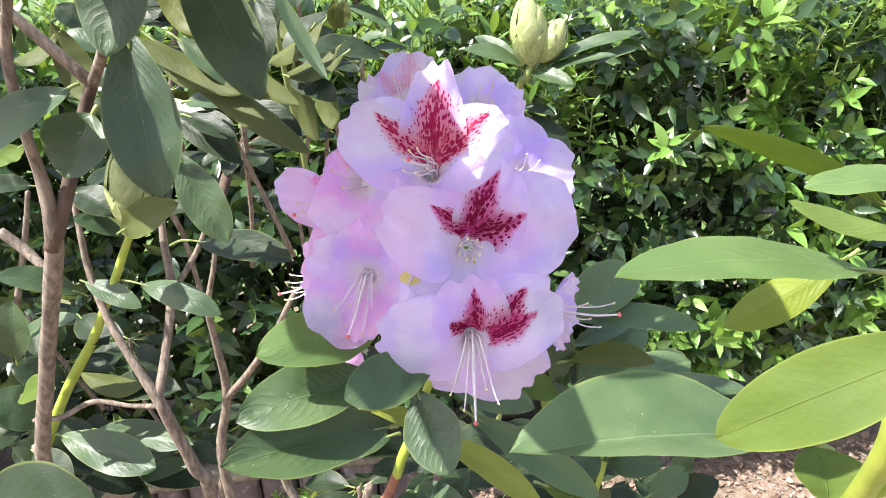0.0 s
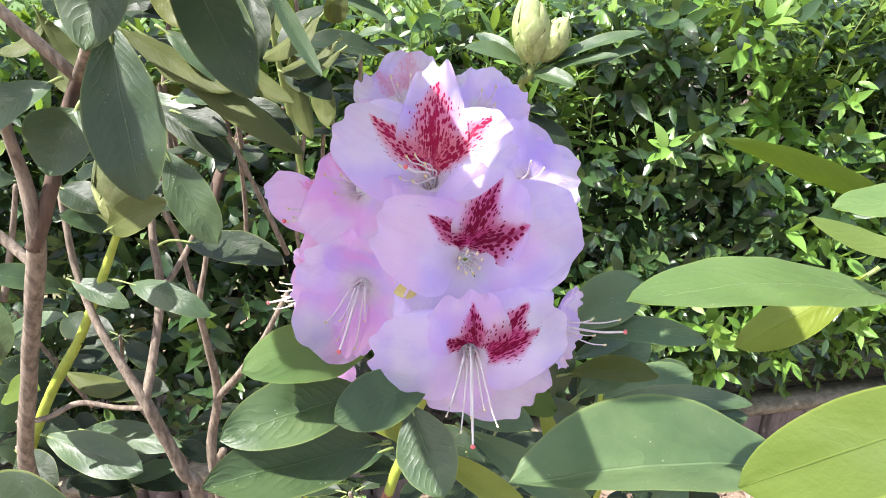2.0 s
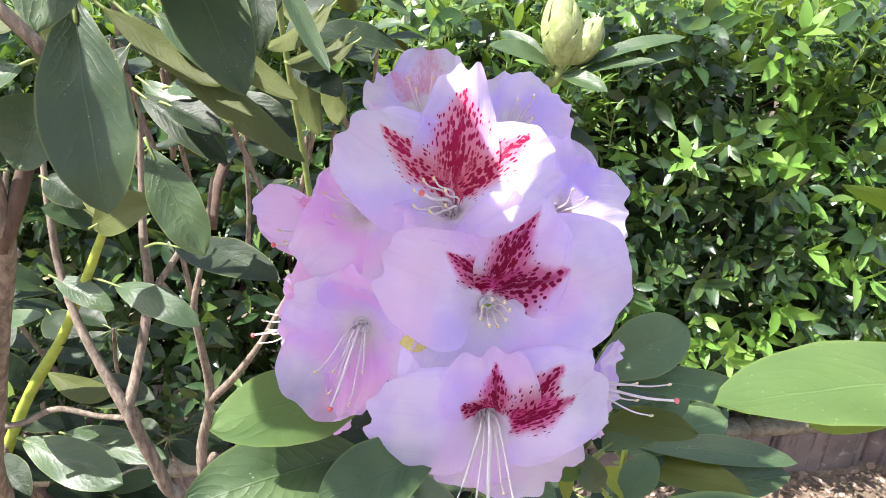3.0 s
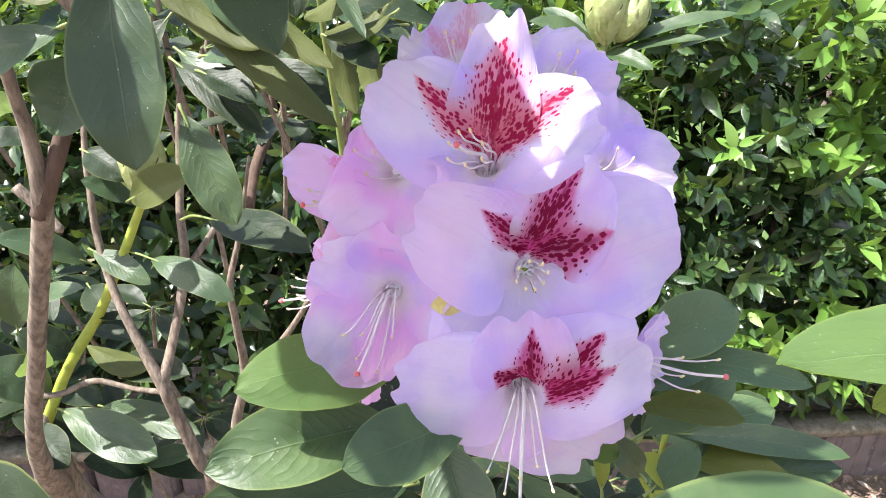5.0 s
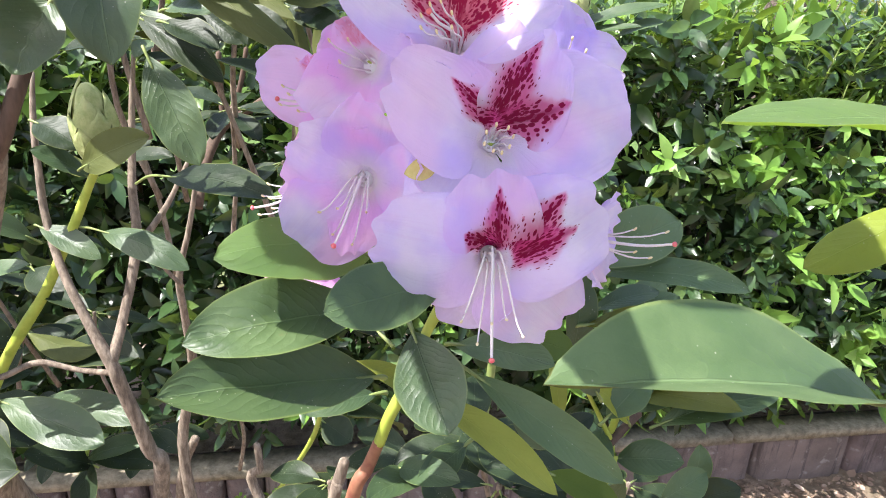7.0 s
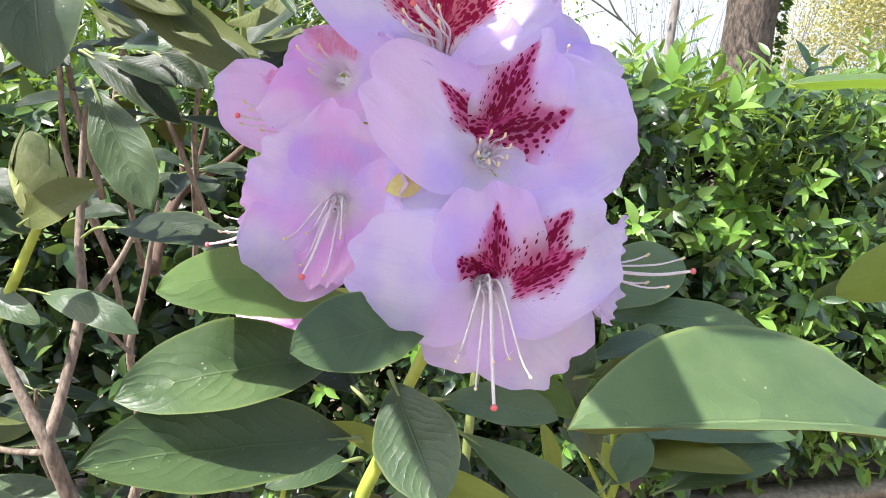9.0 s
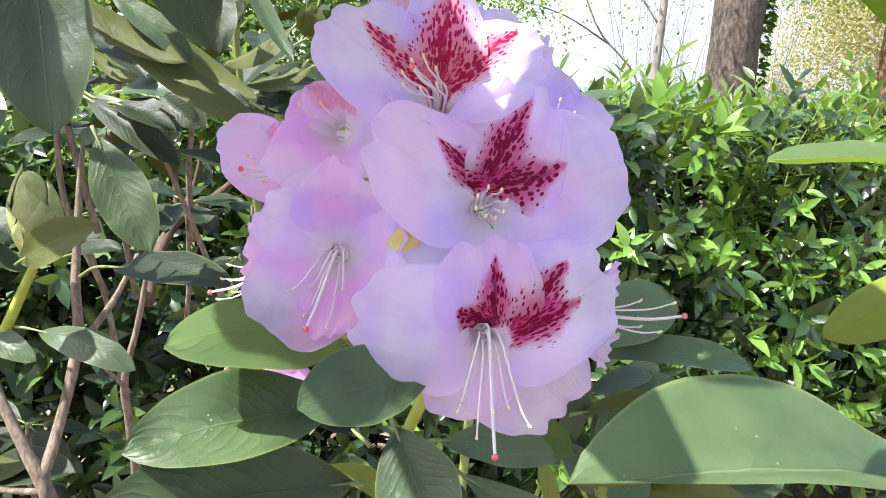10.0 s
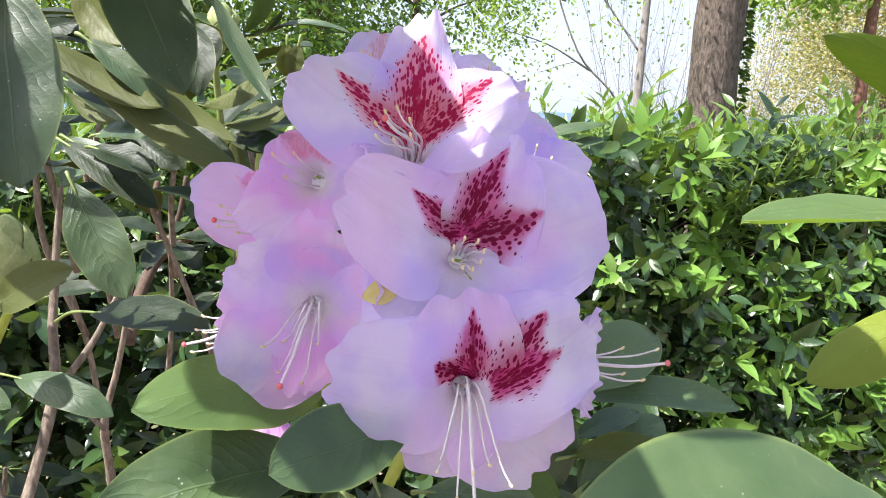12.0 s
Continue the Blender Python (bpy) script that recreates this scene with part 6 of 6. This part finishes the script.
leaf(bush, (-0.209, 0.46, 1.613), (-0.135, 0.44, 1.575), 0.0209, (0.3, 0.45, -0.8), seed=196, sag=0.05, fold=0.1)
leaf(bush, (-0.181, 0.46, 1.611), (-0.136, 0.45, 1.575), 0.0190, (0.1, -0.6, 0.75), seed=197, sag=0.04)
leaf(bush, (-0.193, 0.52, 1.612), (-0.112, 0.5, 1.555), 0.0195, (0.35, 0.45, -0.8), seed=198, sag=0.06)
leaf(bush, (-0.231, 0.54, 1.593), (-0.179, 0.5, 1.566), 0.0169, (0.1, -0.6, 0.75), seed=199, top=LEAF_DARK_SHADE)
leaf(bush, (-0.148, 0.55, 1.632), (-0.139, 0.52, 1.583), 0.0261, (0.2, -0.9, 0.3), seed=200, top=LEAF_DARK_SHADE)
leaf(bush, (-0.105, 0.6, 1.607), (-0.151, 0.58, 1.579), 0.0254, (-0.1, 0.3, -0.9), seed=201)
leaf(bush, (-0.089, 0.6, 1.58), (-0.137, 0.58, 1.564), 0.0212, (-0.1, 0.3, -0.9), seed=202)
leaf(bush, (-0.088, 0.64, 1.567), (-0.141, 0.62, 1.558), 0.0241, (0, -0.5, 0.85), seed=203, top=LEAF_DARK_SHADE)
leaf(bush, (-0.129, 0.6, 1.556), (-0.098, 0.58, 1.542), 0.0245, (0, -0.6, 0.8), seed=204, top=LEAF_DARK_SHADE)
leaf(bush, (-0.123, 0.5, 1.646), (-0.084, 0.47, 1.578), 0.0131, (0.5, -0.8, 0.2), seed=205, sag=-0.05)
leaf(bush, (-0.112, 0.62, 1.636), (-0.045, 0.6, 1.634), 0.0110, (0.1, -0.5, 0.9), seed=206, sag=0.1)
leaf(bush, (-0.084, 0.6, 1.626), (-0.091, 0.6, 1.601), 0.0141, (0.2, -0.9, 0.3), seed=207, top=LEAF_UNDER)
leaf(bush, (-0.134, 0.62, 1.634), (-0.156, 0.6, 1.678), 0.0260, (0.2, 0.3, -0.9), seed=208)
leaf(bush, (-0.129, 0.62, 1.634), (-0.107, 0.6, 1.676), 0.0300, (-0.2, 0.3, -0.9), seed=209)
leaf(bush, (-0.136, 0.62, 1.629), (-0.166, 0.6, 1.643), 0.0199, (0, -0.5, 0.85), seed=210)
leaf(bush, (-0.132, 0.62, 1.63), (-0.096, 0.6, 1.649), 0.0196, (0, 0.3, -0.85), seed=211)
flower_bud(bush, (-0.144, 0.62, 1.628), (0.0, -0.1, 1), 0.030, 0.024, 9)
part("shoot", tube(bmesh.new(), [(-0.1600, 0.7200, 1.2000, 0.0032), (-0.1500, 0.6800, 1.4000, 0.0030), (-0.1560, 0.6400, 1.5910, 0.0027), (-0.1450, 0.6200, 1.6250, 0.0028)], 8, 0.15), PETIOLE, bush)
leaf(bush, (-0.242, 0.56, 1.554), (-0.169, 0.52, 1.51), 0.0243, (0.1, -0.7, 0.7), seed=212)
leaf(bush, (-0.221, 0.6, 1.555), (-0.167, 0.58, 1.531), 0.0280, (0.1, -0.7, 0.7), seed=213, top=LEAF_DARK_SHADE)
leaf(bush, (-0.205, 0.6, 1.551), (-0.168, 0.6, 1.543), 0.0215, (0.1, -0.7, 0.7), seed=214)
leaf(bush, (-0.275, 0.62, 1.571), (-0.297, 0.6, 1.533), 0.0233, (-0.1, -0.7, 0.7), seed=215, top=LEAF_DARK_SHADE)
leaf(bush, (-0.275, 0.66, 1.524), (-0.285, 0.64, 1.511), 0.0197, (0, -0.6, 0.8), seed=216)
flower_bud(bush, (-0.310, 0.605, 1.422), (-0.02, -0.05, 1), 0.076, 0.038, 5, "pale green flower bud on a green shoot")
leaf(bush, (-0.338, 0.6, 1.605), (-0.372, 0.58, 1.585), 0.0268, (-0.1, 0.3, -0.9), seed=217)
leaf(bush, (-0.341, 0.6, 1.615), (-0.317, 0.58, 1.55), 0.0315, (0.2, 0.3, -0.9), seed=218)
leaf(bush, (-0.334, 0.65, 1.6), (-0.36, 0.65, 1.626), 0.0286, (0, -0.5, 0.85), seed=219, top=LEAF_DARK_SHADE)
leaf(bush, (-0.303, 0.62, 1.582), (-0.344, 0.62, 1.604), 0.0250, (0, -0.5, 0.85), seed=220)
leaf(bush, (-0.354, 0.66, 1.563), (-0.295, 0.64, 1.543), 0.0284, (0, -0.5, 0.85), seed=221, top=LEAF_DARK_SHADE)
leaf(bush, (-0.397, 0.6, 1.468), (-0.432, 0.58, 1.473), 0.0265, (0, -0.5, 0.85), seed=222, top=LEAF_DARK_SHADE)
leaf(bush, (-0.373, 0.62, 1.455), (-0.323, 0.6, 1.437), 0.0340, (0, -0.5, 0.85), seed=223, top=LEAF_DARK_SHADE)
leaf(bush, (-0.364, 0.55, 1.519), (-0.377, 0.52, 1.508), 0.0340, (0, -0.7, 0.7), seed=224, top=LEAF_YOUNG)
leaf(bush, (-0.393, 0.62, 1.342), (-0.449, 0.58, 1.384), 0.0317, (0, -0.5, 0.85), seed=225)
leaf(bush, (-0.387, 0.62, 1.356), (-0.323, 0.6, 1.334), 0.0238, (0, -0.6, 0.8), seed=226)
leaf(bush, (-0.471, 0.6, 1.274), (-0.455, 0.6, 1.348), 0.0386, (0.2, -0.9, 0.3), seed=227)
leaf(bush, (-0.489, 0.62, 1.276), (-0.39, 0.6, 1.326), 0.0257, (0, -0.5, 0.85), seed=228)
leaf(bush, (-0.429, 0.66, 1.294), (-0.381, 0.62, 1.279), 0.0325, (0, -0.5, 0.85), seed=229, top=LEAF_DARK_SHADE)
leaf(bush, (-0.466, 0.66, 1.202), (-0.511, 0.64, 1.241), 0.0399, (0, -0.5, 0.85), seed=230, top=LEAF_DARK_SHADE)
leaf(bush, (-0.449, 0.66, 1.218), (-0.349, 0.62, 1.226), 0.0336, (0, 0.2, -0.9), seed=231, top=LEAF_DARK_SHADE)
leaf(bush, (-0.421, 0.66, 1.192), (-0.312, 0.62, 1.217), 0.0400, (0, -0.5, 0.85), seed=232, top=LEAF_DARK_SHADE)
leaf(bush, (-0.478, 0.6, 1.23), (-0.409, 0.56, 1.264), 0.0323, (0, -0.6, 0.8), seed=233, top=LEAF_YOUNG)
leaf(bush, (-0.472, 0.62, 1.175), (-0.515, 0.6, 1.231), 0.0490, (0, -0.5, 0.85), seed=234)
leaf(bush, (-0.449, 0.66, 1.134), (-0.312, 0.62, 1.139), 0.0364, (0.05, -0.6, 0.8), seed=235, sag=0.06)
leaf(bush, (-0.467, 0.62, 1.159), (-0.34, 0.58, 1.141), 0.0460, (0.05, -0.6, 0.8), seed=236, sag=0.04, blunt=0.65)
leaf(bush, (-0.443, 0.66, 1.071), (-0.528, 0.62, 1.144), 0.0450, (0, -0.5, 0.85), seed=237, top=LEAF_DARK_SHADE)
leaf(bush, (-0.487, 0.6, 1.152), (-0.425, 0.56, 1.137), 0.0388, (0, -0.5, 0.85), seed=238, top=LEAF_DARK_SHADE)
leaf(bush, (-0.398, 0.64, 1.07), (-0.319, 0.62, 1.112), 0.0255, (0, -0.5, 0.85), seed=239)
leaf(bush, (-0.393, 0.64, 1.06), (-0.44, 0.6, 1.108), 0.0363, (0, -0.5, 0.85), seed=240, top=LEAF_DARK_SHADE)
leaf(bush, (-0.4, 0.64, 1.061), (-0.366, 0.58, 1.056), 0.0361, (0, -0.8, 0.5), seed=241, top=LEAF_DARK_SHADE)
leaf(bush, (-0.395, 0.64, 1.07), (-0.297, 0.62, 1.085), 0.0285, (0, -0.5, 0.85), seed=242, top=LEAF_DARK_SHADE)
leaf(bush, (-0.367, 0.36, 1.292), (-0.237, 0.33, 1.325), 0.0664, (0, -0.6, 0.8), top=LEAF_DARK_SHADE, seed=243, sag=0.05)
part("shoot", tube(bmesh.new(), [(-0.4160, 0.6400, 1.0240, 0.0031), (-0.4020, 0.6400, 1.0700, 0.0030), (-0.3910, 0.6500, 1.1060, 0.0026), (-0.3780, 0.6500, 1.1310, 0.0023)], 8, 0.15), GREEN_STEM, bush)
leaf(bush, (-0.338, 0.7, 1.4), (-0.278, 0.68, 1.412), 0.0221, (0, -0.5, 0.85), seed=244, top=LEAF_DARK_SHADE)
leaf(bush, (-0.119, 0.75, 1.607), (-0.174, 0.72, 1.56), 0.0350, (0, -0.4, 0.9), seed=245, top=LEAF_DARK_SHADE)
leaf(bush, (-0.06, 0.72, 1.556), (-0.144, 0.7, 1.575), 0.0358, (0, -0.5, 0.85), seed=246, top=LEAF_DARK_SHADE)
leaf(bush, (-0.115, 0.72, 1.546), (-0.156, 0.7, 1.567), 0.0282, (0, -0.5, 0.85), seed=247)
leaf(bush, (-0.139, 0.72, 1.547), (-0.124, 0.7, 1.49), 0.0250, (0.2, 0.4, -0.8), seed=248)
leaf(bush, (-0.166, 0.74, 1.557), (-0.147, 0.72, 1.473), 0.0259, (-0.2, 0.4, -0.8), seed=249)
leaf(bush, (-0.103, 0.74, 1.566), (-0.064, 0.72, 1.584), 0.0172, (0, -0.5, 0.85), seed=250)
leaf(bush, (-0.12, 0.8, 1.616), (-0.016, 0.78, 1.619), 0.0283, (0, -0.5, 0.85), seed=251)
leaf(bush, (-0.114, 0.8, 1.609), (-0.062, 0.78, 1.585), 0.0185, (0, -0.5, 0.85), seed=252)
leaf(bush, (-0.194, 0.78, 1.601), (-0.142, 0.76, 1.583), 0.0367, (0, 0.3, -0.9), seed=253)
leaf(bush, (-0.175, 0.75, 1.499), (-0.199, 0.73, 1.523), 0.0264, (0, -0.5, 0.85), seed=254)
# Whorl above the view that the top leaves imply; it shades the truss.
part("stem", tube(bmesh.new(), [(-0.2540, 0.4800, 1.5790, 0.0044), (-0.2100, 0.4400, 1.6230, 0.0036), (-0.1680, 0.4000, 1.6540, 0.0030), (-0.1410, 0.3700, 1.6770, 0.0025)], 8, 0.15), BARK, bush)
leaf(bush, (-0.1324, 0.3784, 1.681), (-0.0657, 0.4397, 1.692), 0.0400, (0, 0, 1), seed=255, sag=0.06, fold=0.2)
leaf(bush, (-0.1383, 0.3817, 1.685), (-0.1127, 0.4528, 1.672), 0.0440, (0, 0, 1), seed=256, sag=0.06, fold=0.2)
leaf(bush, (-0.145, 0.3813, 1.677), (-0.1696, 0.4642, 1.652), 0.0360, (0, 0, 1), seed=257, sag=0.06, fold=0.2)
leaf(bush, (-0.1505, 0.3773, 1.681), (-0.2242, 0.4219, 1.712), 0.0400, (0, 0, 1), seed=258, sag=0.06, fold=0.2)
leaf(bush, (-0.153, 0.371, 1.685), (-0.2655, 0.3785, 1.692), 0.0440, (0, 0, 1), seed=259, sag=0.06, fold=0.2)
leaf(bush, (-0.1516, 0.3644, 1.677), (-0.2620, 0.3250, 1.672), 0.0360, (0, 0, 1), seed=260, sag=0.06, fold=0.2)
leaf(bush, (-0.1403, 0.358, 1.685), (-0.1339, 0.2851, 1.712), 0.0440, (0, 0, 1), seed=262, sag=0.06, fold=0.2)
# Unseen leaves added over the truss, placed by where their shade falls.
leaf(bush, (-0.1305, 0.3644, 1.679), (-0.01, 0.3, 1.7), 0.048, (0, 0, 1), seed=263, sag=0.05, fold=0.15)
leaf(bush, (-0.1330, 0.3600, 1.681), (-0.072, 0.262, 1.703), 0.040, (0, 0, 1), seed=277, sag=0.05, fold=0.15)
leaf(bush, (-0.1365, 0.3589, 1.678), (-0.07, 0.193, 1.69), 0.048, (0, 0, 1), seed=264, sag=0.05, fold=0.15)
leaf(bush, (-0.1381, 0.3584, 1.677), (-0.082, 0.136, 1.685), 0.048, (0, 0, 1), seed=265, sag=0.05, fold=0.15)
leaf(bush, (-0.1406, 0.358, 1.678), (-0.135, 0.166, 1.69), 0.048, (0, 0, 1), seed=266, sag=0.05, fold=0.15)
leaf(bush, (-0.1431, 0.3583, 1.678), (-0.175, 0.176, 1.7), 0.048, (0, 0, 1), seed=267, sag=0.05, fold=0.15)
leaf(bush, (-0.1453, 0.3588, 1.678), (-0.2, 0.215, 1.692), 0.048, (0, 0, 1), seed=268, sag=0.05, fold=0.15)
part("twig", tube(bmesh.new(), [(-0.1410, 0.3700, 1.6770, 0.0022), (-0.1680, 0.3720, 1.6850, 0.0019), (-0.1960, 0.3670, 1.6880, 0.0016)], 6, 0.1, 4), BARK, bush)
leaf(bush, (-0.200, 0.362, 1.69), (-0.272, 0.265, 1.7), 0.044, (0, 0, 1), seed=269, sag=0.05, fold=0.15)
leaf(bush, (-0.1296, 0.3676, 1.68), (0, 0.34, 1.71), 0.048, (0, 0, 1), seed=270, sag=0.05, fold=0.15)
# Unseen stem added to carry more of these shading leaves.
part("stem", tube(bmesh.new(), [(-0.1410, 0.3700, 1.6770, 0.004), (-0.10, 0.355, 1.735, 0.0038), (-0.02, 0.312, 1.725, 0.0034), (0.022, 0.287, 1.716, 0.003)], 8, 0.1), BARK, bush)
leaf(bush, (0.0146, 0.2805, 1.714), (-0.092, 0.187, 1.69), 0.078, (0, 0, 1), seed=271, sag=0.05, fold=0.12)
leaf(bush, (0.013, 0.2830, 1.715), (-0.042, 0.2760, 1.702), 0.034, (0, 0, 1), seed=273, sag=0.04, fold=0.12)
leaf(bush, (0.019, 0.2778, 1.714), (-0.01, 0.19, 1.69), 0.052, (0, 0, 1), seed=272, sag=0.05, fold=0.12)
# Another unseen stem, added so its leaves shade the bud and left leaves.
part("stem", tube(bmesh.new(), [(-0.2540, 0.4800, 1.5790, 0.0044), (-0.300, 0.465, 1.640, 0.0040), (-0.345, 0.455, 1.682, 0.0034), (-0.372, 0.462, 1.690, 0.0030)], 8, 0.15), BARK, bush)
leaf(bush, (-0.362, 0.452, 1.690), (-0.330, 0.350, 1.672), 0.044, (0, 0, 1), seed=274, sag=0.05, fold=0.15)
leaf(bush, (-0.376, 0.466, 1.692), (-0.455, 0.560, 1.672), 0.046, (0, 0, 1), seed=275, sag=0.05, fold=0.15)
leaf(bush, (-0.380, 0.456, 1.690), (-0.480, 0.420, 1.675), 0.044, (0, 0, 1), seed=276, sag=0.05, fold=0.15)
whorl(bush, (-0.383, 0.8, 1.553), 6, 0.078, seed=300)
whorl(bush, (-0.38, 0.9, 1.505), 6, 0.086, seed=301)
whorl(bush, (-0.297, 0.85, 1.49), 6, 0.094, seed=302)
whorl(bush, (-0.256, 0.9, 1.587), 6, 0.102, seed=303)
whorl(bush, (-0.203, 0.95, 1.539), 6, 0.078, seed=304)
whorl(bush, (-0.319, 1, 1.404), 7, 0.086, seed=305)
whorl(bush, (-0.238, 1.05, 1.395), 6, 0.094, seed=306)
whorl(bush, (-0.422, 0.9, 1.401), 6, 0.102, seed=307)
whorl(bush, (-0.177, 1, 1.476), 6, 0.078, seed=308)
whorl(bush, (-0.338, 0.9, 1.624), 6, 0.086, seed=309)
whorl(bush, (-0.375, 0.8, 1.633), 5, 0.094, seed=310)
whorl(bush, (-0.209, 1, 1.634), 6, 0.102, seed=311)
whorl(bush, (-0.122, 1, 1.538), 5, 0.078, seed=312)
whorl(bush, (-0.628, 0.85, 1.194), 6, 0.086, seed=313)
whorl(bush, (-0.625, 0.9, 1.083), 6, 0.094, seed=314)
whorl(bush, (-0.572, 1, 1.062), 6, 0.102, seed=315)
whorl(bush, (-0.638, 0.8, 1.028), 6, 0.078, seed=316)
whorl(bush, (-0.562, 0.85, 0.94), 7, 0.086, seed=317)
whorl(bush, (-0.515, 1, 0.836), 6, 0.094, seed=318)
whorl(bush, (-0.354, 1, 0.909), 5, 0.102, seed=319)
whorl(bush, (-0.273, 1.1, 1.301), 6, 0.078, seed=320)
# Whorls out of view to the left, added to cut sky light inside.
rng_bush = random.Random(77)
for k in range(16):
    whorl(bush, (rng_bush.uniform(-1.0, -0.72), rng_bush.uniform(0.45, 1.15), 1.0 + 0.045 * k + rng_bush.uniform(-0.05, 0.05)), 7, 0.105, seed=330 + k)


build_ground()
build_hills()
build_trees()
build_litter()
build_weeds()
build_hedge()
build_edging()
